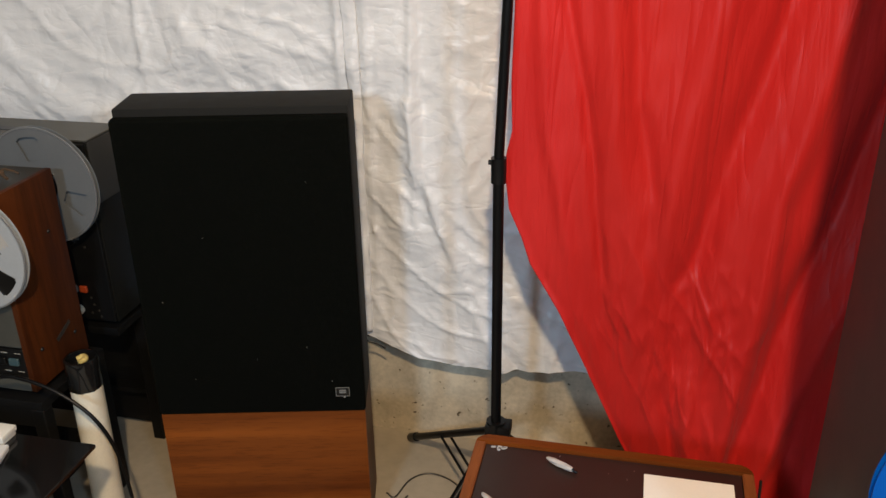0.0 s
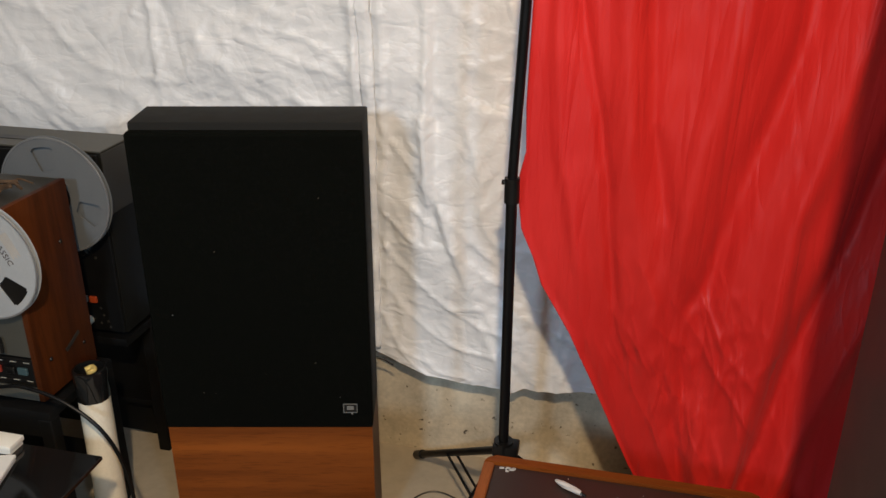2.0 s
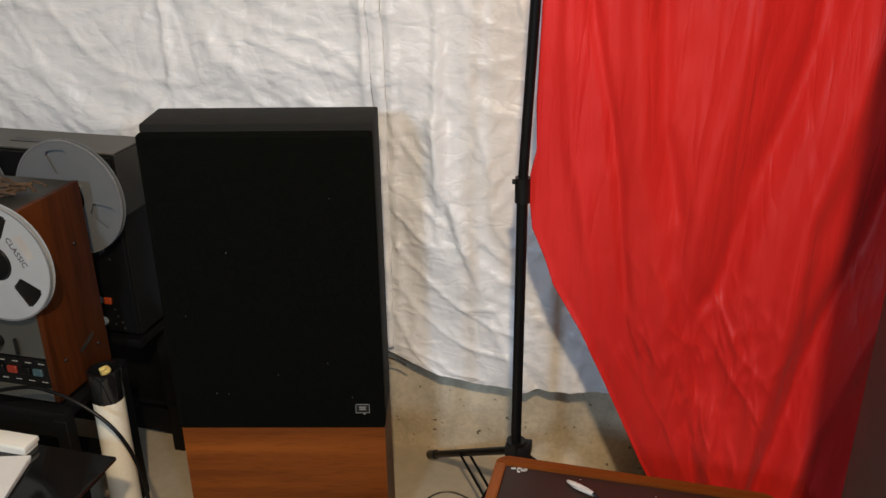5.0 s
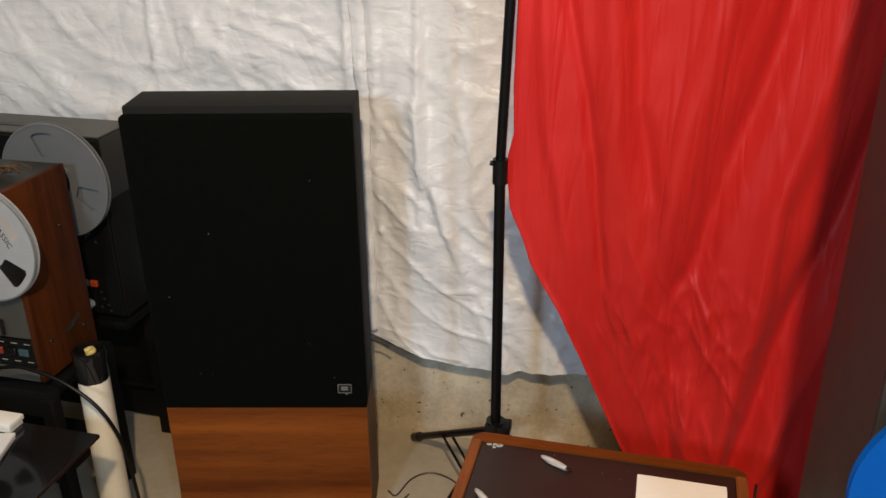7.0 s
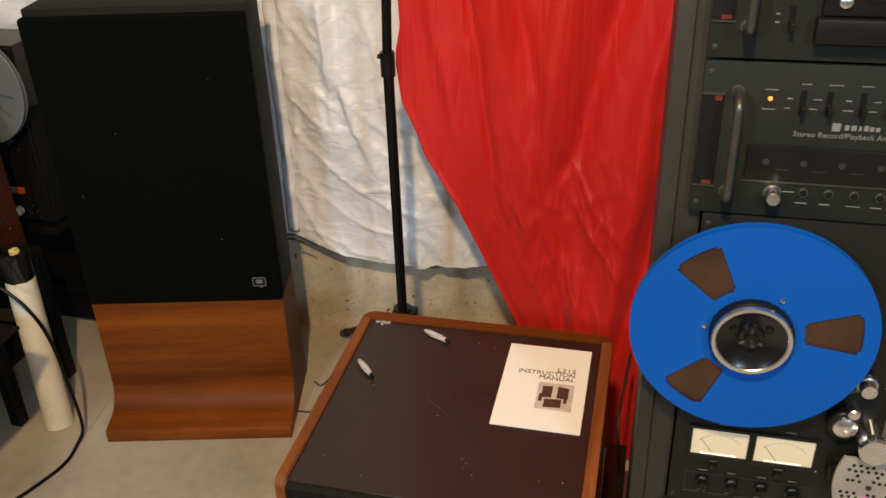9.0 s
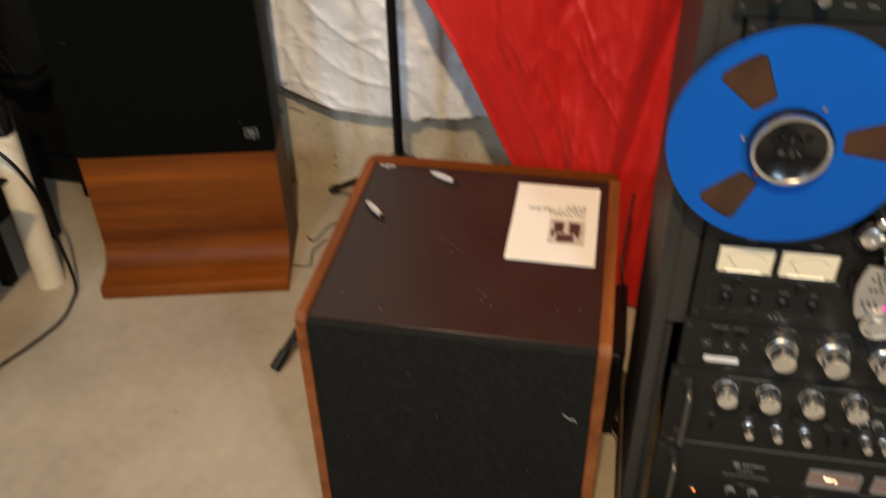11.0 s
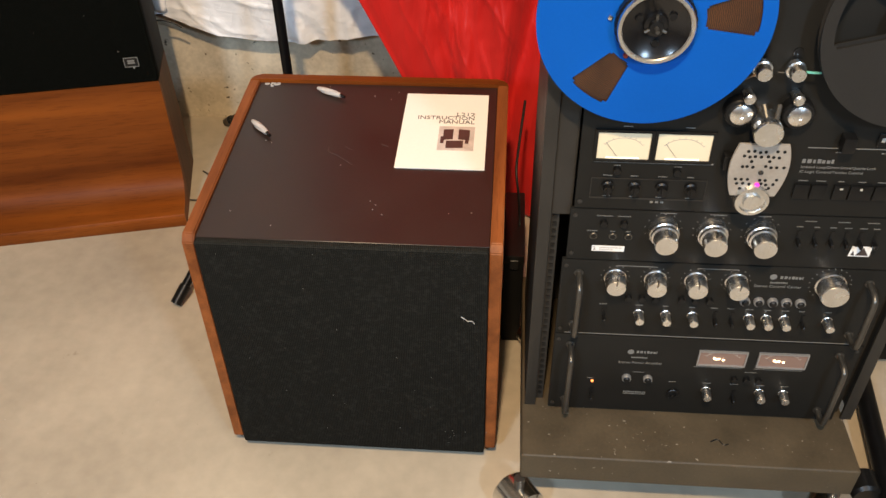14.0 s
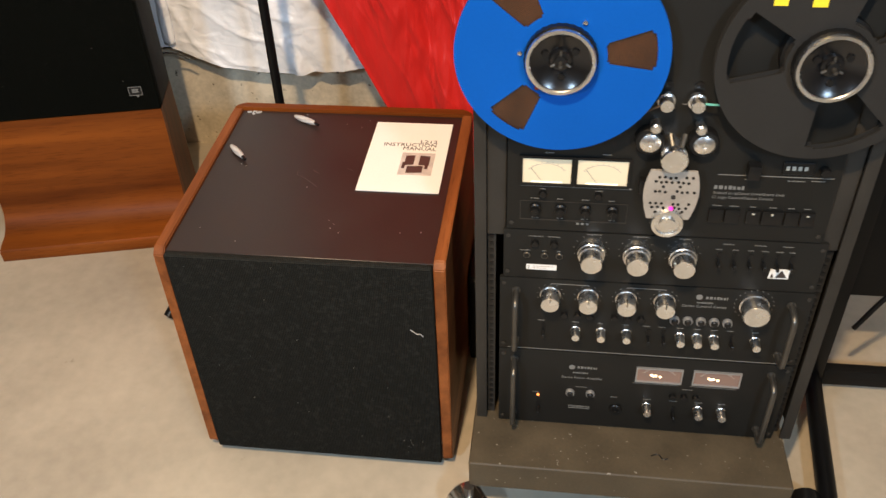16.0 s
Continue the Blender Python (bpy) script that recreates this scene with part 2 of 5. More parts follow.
M_ALU_DULL = material("satin_grey_aluminium", (0.42, 0.42, 0.42), 0.42, 0.7, dark=0.9, scale=14, bump=0.03)
M_REELGREY = material("grey_reel_plastic", (0.38, 0.39, 0.39), 0.42, dark=0.92, scale=9, bump=0.03)
M_CHROME = material("chrome", (0.85, 0.85, 0.85), 0.10, 1.0, dark=0.95, bump=0, rough_var=0.05)
M_STEEL = material("dull_steel_handle", (0.11, 0.105, 0.095), 0.38, 0.8, dark=0.85)
M_PLATE = material("perforated_steel_plate", (0.42, 0.38, 0.33), 0.5, 0.45, dark=0.85, scale=16)
M_BLUE = material("blue_anodised_flange", (0.0005, 0.078, 0.36), 0.42, 0.0, dark=0.93, scale=6, grain=300, bump=0.03, rough_var=0.06, spec=0.08)
M_BLACKREEL = material("charcoal_reel_flange", (0.019, 0.018, 0.0165), 0.5, dark=0.88, scale=8, spec=0.25)
M_TAPE = wound_tape("brown_magnetic_tape", (0.085, 0.034, 0.014), (0.020, 0.009, 0.005))
M_SHELL = material("black_cloth_covered_shell", (0.0125, 0.0120, 0.0105), 0.8, dark=0.85, scale=30, grain=600, bump=0.1, spec=0.2)
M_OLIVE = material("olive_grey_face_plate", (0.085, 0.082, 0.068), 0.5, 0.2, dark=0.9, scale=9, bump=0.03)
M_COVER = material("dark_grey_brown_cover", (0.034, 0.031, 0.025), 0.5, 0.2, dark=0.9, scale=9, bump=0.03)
M_PHOTOBG = material("pale_photo_ground", (0.58, 0.50, 0.44), 0.65, dark=0.85, scale=60, bump=0)
M_SCRATCH = material("pale_scratch", (0.085, 0.065, 0.060), 0.6, dark=0.7, scale=120, bump=0)
M_METERLAMP = glow("meter_lamp_strip", (1.0, 0.90, 0.68), 1.1)
# duller grey for the dark deck's reels, lowered to hold their shade
M_REELDARK = material("shaded_dull_reel_plastic", (0.140, 0.146, 0.148), 0.45, dark=0.92, scale=9, bump=0.03)
M_CAP = material("bright_caster_hood", (0.70, 0.68, 0.64), 0.2, 1.0, dark=0.9, bump=0.02)
M_PHOTO = material("brown_printed_photograph", (0.075, 0.032, 0.026), 0.6, dark=0.8, bump=0)
M_TAPE_DARK = material("black_magnetic_tape", (0.008, 0.007, 0.006), 0.35, dark=0.8)
M_PAPER = material("cream_paper", (0.88, 0.85, 0.76), 0.7, dark=0.96, scale=5, bump=0.03)
M_WHITE = material("white_paper", (0.78, 0.77, 0.74), 0.7, dark=0.95, scale=5, bump=0.03)
M_PVC = material("cream_pvc_pipe", (0.78, 0.71, 0.56), 0.4, dark=0.88, scale=8, fleck=(0.2, 0.12, 0.05), fleck_size=26, fleck_at=0.74)
M_INK = material("dark_ink", (0.045, 0.03, 0.025), 0.7, dark=0.9, bump=0)
M_INKGREY = material("grey_ink", (0.42, 0.38, 0.33), 0.7, dark=0.9, bump=0)
M_PRINT = material("faded_panel_lettering", (0.17, 0.17, 0.16), 0.6, dark=0.9, bump=0)
M_LETTER = material("bright_panel_lettering", (0.42, 0.41, 0.36), 0.5, dark=0.95, bump=0)
M_WRAP = material("grey_white_tie_wrap", (0.46, 0.44, 0.42), 0.6, dark=0.8, scale=60)
M_GLASS = material("smoked_black_glass", (0.008, 0.008, 0.008), 0.08, dark=0.9, bump=0, rough_var=0.03)
M_HUB = material("glossy_black_hub", (0.006, 0.006, 0.0065), 0.22, dark=0.7, scale=40, bump=0.05, spec=0.5)
M_ORANGE = material("orange_button", (0.40, 0.055, 0.012), 0.4, dark=0.9)
M_BLUEBTN = material("blue_button", (0.045, 0.085, 0.095), 0.4, dark=0.9)
M_DARKRED = material("red_button", (0.26, 0.03, 0.015), 0.4, dark=0.9)
M_YELLOW = material("yellow_sticker", (0.75, 0.60, 0.03), 0.5, dark=0.95)
M_TWIG = material("dried_brown_stalks", (0.075, 0.040, 0.018), 0.8, dark=0.6, scale=60)
M_FELT = material("red_felt_pad", (0.10, 0.008, 0.006), 0.9, dark=0.8)
M_GREYSIDE = material("dark_grey_metal_case", (0.0085, 0.0080, 0.0065), 0.5, dark=0.85, spec=0.15)
M_VU = glow("lit_cream_meter_face", (0.66, 0.57, 0.40), 0.13)
M_PM = glow("lit_amber_meter_face", (0.22, 0.14, 0.11), 0.06)
M_BULB = glow("meter_bulb", (1.0, 0.75, 0.45), 3.0)
M_LED = glow("orange_indicator", (1.0, 0.26, 0.06), 2.0)
M_PINK = glow("magenta_indicator", (0.8, 0.04, 0.40), 0.8)


# ---- mesh helpers ----
ROOT, IN_WORLD = {}, {}


def thing(name, label, category, m=None, group="", world=False):
    ob = new(name)
    ob.empty_display_size = 0.05
    ob.matrix_basis = m if m is not None else Matrix()
    ROOT[ob], IN_WORLD[ob] = ob.matrix_basis.copy(), world
    return tagged(ob, label, category, group)


def to_mesh(name, bm, mat, smooth=35):
    me = bpy.data.meshes.new(name)
    bmesh.ops.recalc_face_normals(bm, faces=bm.faces)
    bm.to_mesh(me)
    bm.free()
    me.materials.append(mat)
    me.polygons.foreach_set("use_smooth", [True] * len(me.polygons))
    me.set_sharp_from_angle(angle=radians(smooth))
    return me


def part(name, bm, mat, parent, label="", smooth=35):
    """One mesh under a thing or a part."""
    if IN_WORLD[parent]:
        bm.transform(ROOT[parent].inverted())
    ob = new(name, to_mesh(name, bm, mat, smooth))
    ob.parent = parent
    ROOT[ob], IN_WORLD[ob] = ROOT[parent], IN_WORLD[parent]
    return tagged(ob, label)


def part_at(name, me, parent, at, label="", turn=(0, 0, 0)):
    """An object of its own on a shared mesh, at a place."""
    ob = new(name, me)
    ob.parent = parent
    place = ROOT[parent].inverted() @ Vector(at) if IN_WORLD[parent] else Vector(at)
    ob.matrix_basis = pose(*place, *turn)
    return tagged(ob, label)


def solid(name, bm, mat, label, category, m=None, kind="", group="", smooth=35):
    """A thing of one mesh."""
    ob = new(name, to_mesh(name, bm, mat, smooth))
    if m is not None:
        ob.matrix_basis = m
    return tagged(ob, label, category, group, kind)


def box(x0, x1, y0, y1, z0, z1, bevel=0.0, seg=2, bm=None):
    bm = bm or bmesh.new()
    made = bmesh.ops.create_cube(bm, size=1)["verts"]
    for v in made:
        v.co = Vector((x0 + (v.co.x + 0.5) * (x1 - x0), y0 + (v.co.y + 0.5) * (y1 - y0), z0 + (v.co.z + 0.5) * (z1 - z0)))
    if bevel:
        edges = list({e for v in made for e in v.link_edges})
        bmesh.ops.bevel(bm, geom=edges, offset=bevel, segments=seg, affect="EDGES", profile=0.6)
    return bm


def tube(p0, p1, r0, r1=None, seg=20, bm=None, cap=True):
    bm = bm or bmesh.new()
    p0, p1 = Vector(p0), Vector(p1)
    m = Matrix.Translation((p0 + p1) / 2) @ (p1 - p0).to_track_quat("Z", "Y").to_matrix().to_4x4()
    bmesh.ops.create_cone(bm, cap_ends=cap, segments=seg, radius1=r0, radius2=r0 if r1 is None else r1, depth=(p1 - p0).length, matrix=m)
    return bm


def lathe(profile, seg=32, at=(0, 0, 0), bm=None, knurl=0.0, ring=False, hollow=False):
    """Turned round the y axis: rows of (radius, distance out towards -y)."""
    bm = bm or bmesh.new()
    rings = []
    for r, d in profile:
        loop = []
        for i in range(seg):
            a = 2 * math.pi * i / seg
            rr = r * (1 - (knurl if i % 2 else 0))
            loop.append(bm.verts.new((at[0] + rr * math.cos(a), at[1] - d, at[2] + rr * math.sin(a))))
        rings.append(loop)
    for a, b in zip(rings, rings[1:] + (rings[:1] if ring else [])):
        for i in range(seg):
            j = (i + 1) % seg
            bm.faces.new((a[i], a[j], b[j], b[i]))
    if not ring:
        bm.faces.new(rings[-1])
        if not hollow:
            bm.faces.new(rings[0])
    return bm


def slab(outline, axis, a, b, bm=None):
    """An outline (2D) drawn out along an axis from a to b."""
    bm = bm or bmesh.new()

    def at(p, d):
        return {"x": (d, p[0], p[1]), "y": (p[0], d, p[1]), "z": (p[0], p[1], d)}[axis]
    low, high = [bm.verts.new(at(p, a)) for p in outline], [bm.verts.new(at(p, b)) for p in outline]
    bm.faces.new(low), bm.faces.new(high)
    for i in range(len(outline)):
        j = (i + 1) % len(outline)
        bm.faces.new((low[i], low[j], high[j], high[i]))
    return bm


def pipe(points, r, seg=10, steps=10, bm=None):
    """A round cord through points, smoothed."""
    bm = bm or bmesh.new()
    pts = [Vector(p) for p in points]
    ext = [2 * pts[0] - pts[1]] + pts + [2 * pts[-1] - pts[-2]]
    line = []
    for i in range(1, len(ext) - 2):
        p0, p1, p2, p3 = ext[i - 1:i + 3]
        for k in range(steps):
            t = k / steps
            line.append(0.5 * (2 * p1 + (p2 - p0) * t + (2 * p0 - 5 * p1 + 4 * p2 - p3) * t * t + (3 * p1 - p0 - 3 * p2 + p3) * t ** 3))
    line.append(pts[-1])
    rings, side = [], Vector((0.31, 0.17, 0.93))
    for i, p in enumerate(line):
        d = (line[min(i + 1, len(line) - 1)] - line[max(i - 1, 0)]).normalized()
        side = (side - d * side.dot(d)).normalized()
        other = d.cross(side)
        rings.append([bm.verts.new(p + r * (math.cos(2 * math.pi * k / seg) * side + math.sin(2 * math.pi * k / seg) * other)) for k in range(seg)])
    for a, b in zip(rings, rings[1:]):
        for k in range(seg):
            bm.faces.new((a[k], a[(k + 1) % seg], b[(k + 1) % seg], b[k]))
    bm.faces.new(rings[0]), bm.faces.new(rings[-1])
    return bm


def lettering(body, size, at, parent, mat, name="lettering", align="LEFT", flat=False, label="", stretch=1.0, turn=None):
    """Words in the built-in font as a thin mesh: upright on a front panel, or lying flat."""
    data = bpy.data.curves.new(name, "FONT")
    data.body, data.size, data.align_x, data.extrude = body, size, align, 0.0002
    data.resolution_u = 2
    ob = bpy.data.objects.new(name, data)
    me = bpy.data.meshes.new_from_object(ob)
    bpy.data.objects.remove(ob)
    me.materials.clear()
    me.materials.append(mat)
    me.transform(Matrix.Diagonal((stretch, 1, 1, 1)))
    return part_at(name, me, parent, at, label, turn or ((0, 0, 0) if flat else (90, 0, 0)))


def bits(rows):
    """Writing too small to read: each row of (x, y, z, length, height) broken into short, uneven bars."""
    bm, rnd = bmesh.new(), random.Random(5)
    for x, y, z, w, h in rows:
        end = x + w
        while x < end - 0.0006:
            run = min(end - x, h * rnd.uniform(0.45, 0.85)) if 0.0011 < h and w > 0.006 else end - x
            tall = h * rnd.uniform(0.72, 1.0) if run < w else h
            box(x, x + run, y - 0.0006, y + 0.001, z - h / 2, z - h / 2 + tall, bm=bm)
            x += run + (h * rnd.uniform(0.2, 0.4) if run < w else 0)
    return bm


def bars(rows, parent, mat, name="printed_marks"):
    return tagged(part(name, bits(rows), mat, parent), kind="stuff")


# ---- structure ----
solid("floor", box(-3.2, 3.2, -3.2, 1.13, -0.12, 0.0), M_FLOOR, "bare beige concrete basement floor with stains", "floor", kind="structure")
solid("wall_north", box(-3.2, 3.2, 1.13, 1.33, -0.12, 2.75), M_WALL, "rough tan concrete foundation wall with dark specks", "wall", kind="structure")
solid("wall_south", box(-3.2, 3.2, -3.4, -3.2, -0.12, 2.75), M_PLASTER, "plain painted basement wall", "wall", kind="structure")
solid("wall_west", box(-3.4, -3.2, -3.4, 1.33, -0.12, 2.75), M_PLASTER, "plain painted basement wall", "wall", kind="structure")
solid("wall_east", box(3.2, 3.4, -3.4, 1.33, -0.12, 2.75), M_PLASTER, "plain painted basement wall", "wall", kind="structure")
solid("ceiling", box(-3.2, 3.2, -3.2, 1.13, 2.70, 2.8), M_CEIL, "plain unfinished basement ceiling", "ceiling", kind="structure")


def lerp_table(table, z):
    """Linear between rows of (key, value), keys falling or rising."""
    keys, values = zip(*sorted(table))
    return float(np.interp(z, keys, values))


def ridge(p):
    return 1 - abs(noise.noise(p))


def build_sheeting():
    """Creased white sheeting that hangs off the foundation wall, open at its foot."""
    nx, nz = 460, 270
    x0, x1, z1 = -2.0, 1.3, 2.5
    foot = [(-2.4, 0.40), (-1.0, 0.40), (-0.62, 0.385), (-0.41, 0.345), (-0.28, 0.305), (-0.167, 0.283), (0.0, 0.288), (0.1, 0.305), (0.3, 0.32), (1.5, 0.36)]
    def surface(x, z, zb):
        p = Vector((x, z, 0.0))
        warp = Vector((noise.noise(p * 2.3), noise.noise(p * 2.3 + Vector((7, 3, 1))), 0)) * 0.16
        q = p + warp
        y = 0.012 * noise.noise(Vector((x * 2.0, z * 1.1, 4.0)))
        # long creases, crumples and fine wrinkles
        y += 0.022 * abs(noise.noise(Vector((q.x * 4.2 + q.y, q.y * 2.6, 1.7))))
        y -= 0.016 * abs(noise.noise(Vector((q.x * 3.4 - q.y * 1.5, q.y * 5.0, 8.3))))
        y += 0.008 * abs(noise.noise(Vector((q.x * 11 + q.y * 5, q.y * 8, 2.2))))
        y -= 0.007 * abs(noise.noise(Vector((q.x * 19 - q.y * 9, q.y * 17, 5.2)))) * max(0, noise.noise(p * 3.3) + 0.5)
        y += 0.0030 * abs(noise.noise(Vector((q.x * 47, q.y * 41, 6.2))))
        y -= 0.007 * ridge(Vector((q.x * 6.5 + q.y * 7.5, q.y * 3.1 - q.x * 2.0, 3.9))) ** 14
        y -= 0.005 * ridge(Vector((q.x * 8.5 - q.y * 9.5, q.y * 4.1 + q.x * 3.0, 6.9))) ** 14
        # hanging pleats
        for px, amp, wide, top, low in ((-0.43, 0.016, 0.013, 2.4, 0.9), (-0.365, 0.007, 0.010, 2.4, 0.3), (-0.265, 0.012, 0.011, 2.4, 0.62), (-0.93, 0.010, 0.012, 2.4, 0.9)):
            if low < z < top:
                cx = px + 0.012 * noise.noise(Vector((px * 7, z * 4, 0)))
                y -= amp * math.exp(-((x - cx) / wide) ** 2) * min(1, (z - low) / 0.2)
        # a fold that swings down to the foot
        if z < 0.98:
            cx = -0.265 + 0.42 * max(0, 0.95 - z) ** 1.5
            y -= 0.024 * math.exp(-abs((x - cx) / 0.028) ** 1.4)
            cx = -0.24 + 0.62 * max(0, 0.75 - z) ** 1.3
            y += 0.016 * math.exp(-abs((x - cx) / 0.024) ** 1.4)
        # small pinched puckers beside the pleats
        if -0.42 < x < -0.22:
            pk = ridge(Vector((x * 7 + z * 4, z * 26, 9.4))) ** 9
            y -= 0.006 * pk * max(0, noise.noise(Vector((x * 8, z * 7, 3))) + 0.2)
        y -= 0.02 * max(0, 1 - (z - zb) / 0.25) * (0.5 + 0.5 * math.sin(x * 6 + 1))
        return min(1.055 + y, 1.115)

    bm, rows = bmesh.new(), []
    for k in range(nz + 1):
        row = []
        for i in range(nx + 1):
            x = x0 + (x1 - x0) * i / nx
            zb = lerp_table(foot, x) + 0.006 * noise.noise(Vector((x * 9, 3.1, 0)))
            z = zb + (z1 - zb) * (k / nz) ** 1.5
            row.append(bm.verts.new((x, surface(x, z, zb), z)))
        rows.append(row)
    for a, b in zip(rows, rows[1:]):
        for i in range(nx):
            bm.faces.new((a[i], a[i + 1], b[i + 1], b[i]))
    ob = solid("plastic_sheeting", bm, M_SHEET, "creased white plastic sheeting hung over the concrete wall", "sheeting", smooth=180)
    th = ob.modifiers.new("thickness", "SOLIDIFY")
    th.thickness, th.offset = 0.0012, 1
    # doubled-over seams that run down the sheeting
    ROOT[ob], IN_WORLD[ob] = Matrix(), False
    for xa, wide, low, lift in ((-0.418, 0.034, 0.36, 0.008),):
        bm, lines = bmesh.new(), []
        for j in range(181):
            z = low + (2.45 - low) * j / 180
            bend = 0.006 * noise.noise(Vector((xa * 9, z * 3.5, 2)))
            lines.append([bm.verts.new((xa + bend + wide * i / 8, surface(xa + bend + wide * i / 8, z, 0.33) - lift * (0.35 + math.sin(math.pi * i / 8)) - 0.0015, z)) for i in range(9)])
        for p, q in zip(lines, lines[1:]):
            for i in range(8):
                bm.faces.new((p[i], p[i + 1], q[i + 1], q[i]))
        seam = part("folded_seam", bm, M_SHEET, ob, "doubled-over seam of the sheeting", smooth=180)
        sd = seam.modifiers.new("thickness", "SOLIDIFY")
        sd.thickness, sd.offset = 0.0012, 1
    return ob


build_sheeting()


def build_curtain():
    """A red satin cloth draped from a crossbar and drawn together towards the floor."""
    ns, nz = 210, 260
    left = [(2.06, 0.02), (1.35, 0.012), (1.20, 0.008), (1.13, 0.006), (1.09, 0.005), (1.0, 0.008), (0.95, -0.003), (0.92, -0.005), (0.84, 0.004), (0.78, 0.030), (0.72, 0.050),
            (0.617, 0.112), (0.452, 0.190), (0.31, 0.256), (0.18, 0.33), (0.03, 0.40)]
    right = [(2.06, 0.98), (1.2, 0.90), (0.6, 0.72), (0.3, 0.64), (0.03, 0.60)]
    # each fold: its run from above to below as (x, z), its depth and its breadth
    folds = (([(0.07, 1.9), (0.099, 1.288), (0.13, 1.116), (0.169, 0.93), (0.198, 0.704)], 0.012, 0.013),
             ([(0.05, 1.9), (0.06, 1.25), (0.075, 1.0), (0.13, 0.75)], -0.010, 0.018),
             ([(0.228, 1.8), (0.228, 1.242), (0.234, 1.068), (0.291, 0.871)], 0.012, 0.018),
             ([(0.17, 1.8), (0.18, 1.25), (0.20, 1.0), (0.26, 0.75), (0.33, 0.5)], -0.012, 0.026),
             ([(0.55, 1.9), (0.487, 1.25), (0.438, 1.044), (0.388, 0.831), (0.357, 0.702), (0.36, 0.5)], 0.030, 0.030),
             ([(0.42, 1.9), (0.38, 1.25), (0.345, 1.04), (0.31, 0.85)], -0.016, 0.036),
             ([(0.64, 1.9), (0.567, 1.22), (0.51, 0.882), (0.477, 0.541), (0.45, 0.25)], -0.026, 0.030),
             ([(0.74, 1.9), (0.67, 1.1), (0.601, 0.833), (0.543, 0.596), (0.487, 0.313), (0.46, 0.1)], 0.026, 0.026),
             ([(0.76, 1.2), (0.68, 0.8), (0.60, 0.55), (0.53, 0.3), (0.50, 0.1)], -0.020, 0.022),
             ([(0.36, 0.62), (0.38, 0.45), (0.40, 0.28), (0.42, 0.1)], -0.012, 0.016),
             ([(0.30, 0.55), (0.34, 0.40), (0.37, 0.28), (0.40, 0.1)], 0.012, 0.014))
    bm, rows = bmesh.new(), []
    for k in range(nz + 1):
        z = 2.06 + (0.012 - 2.06) * k / nz
        row = []
        for i in range(ns + 1):
            s = i / ns
            xl, xr = lerp_table(left, z), lerp_table(right, z)
            x = xl + (xr - xl) * s
            low = max(0.0, min(1.0, (1.25 - z) / 1.1))
            soft = 1 - math.exp(-s / 0.03)
            sway = 0.05 * noise.noise(Vector((z * 1.3, 2.0, s * 2)))
            y = 0.782 - 0.11 * low ** 2 * s
            # long folds that run together below
            for line, amp, wide in folds:
                top, foot_z = line[0][1], line[-1][1]
                fade = max(0.0, min(1.0, (top + 0.25 - z) / 0.25, (z - foot_z + 0.12) / 0.14))
                cx = float(np.interp(z, [q[1] for q in reversed(line)], [q[0] for q in reversed(line)]))
                y += amp * fade * math.exp(-((x - cx + 0.01 * noise.noise(Vector((z * 4, amp * 300, 0)))) / wide) ** 2)
            y += soft * 0.006 * math.sin(2 * math.pi * (6.2 * s + sway * 5 + 0.4)) * (0.4 + 0.6 * noise.noise(Vector((s * 4, z * 1.5, 1.0))))
            # slanting pulls and crushed wrinkles over the gathered part
            mid = math.exp(-((z - 0.54) / 0.22) ** 2) * math.exp(-((s - 0.40) / 0.26) ** 2)
            w = 0.05 * noise.noise(Vector((x * 6, z * 5, 4.4)))
            y -= 0.008 * mid * ridge(Vector(((x + 0.46 * z + w) * 20, z * 4.0, 5.5))) ** 5
            y -= 0.006 * mid * ridge(Vector(((x + 0.25 * z - w) * 36, z * 7.0, 1.5))) ** 6
            y -= 0.006 * mid * ridge(Vector(((x - 0.35 * z + w) * 24, z * 6.0, 9.5))) ** 6
            y += 0.0016 * mid * noise.noise(Vector((x * 60 - z * 30, z * 45, 2.5)))
            y += 0.005 * noise.noise(Vector((x * 9 + z * 2, z * 3, 6.0))) + 0.0014 * noise.noise(Vector((x * 34, z * 14, 1.0)))
            # rolled hem along the slanting edge
            y -= 0.006 * math.exp(-(s / 0.012) ** 2)
            row.append(bm.verts.new((x, y, z)))
        rows.append(row)
    for a, b in zip(rows, rows[1:]):
        for i in range(ns):
            bm.faces.new((a[i], a[i + 1], b[i + 1], b[i]))
    ob = solid("red_curtain", bm, M_RED, "glossy red satin backdrop cloth, gathered and hanging from a stand", "curtain", smooth=180)
    th = ob.modifiers.new("thickness", "SOLIDIFY")
    th.thickness, th.offset = 0.0012, 1
    return ob


build_curtain()


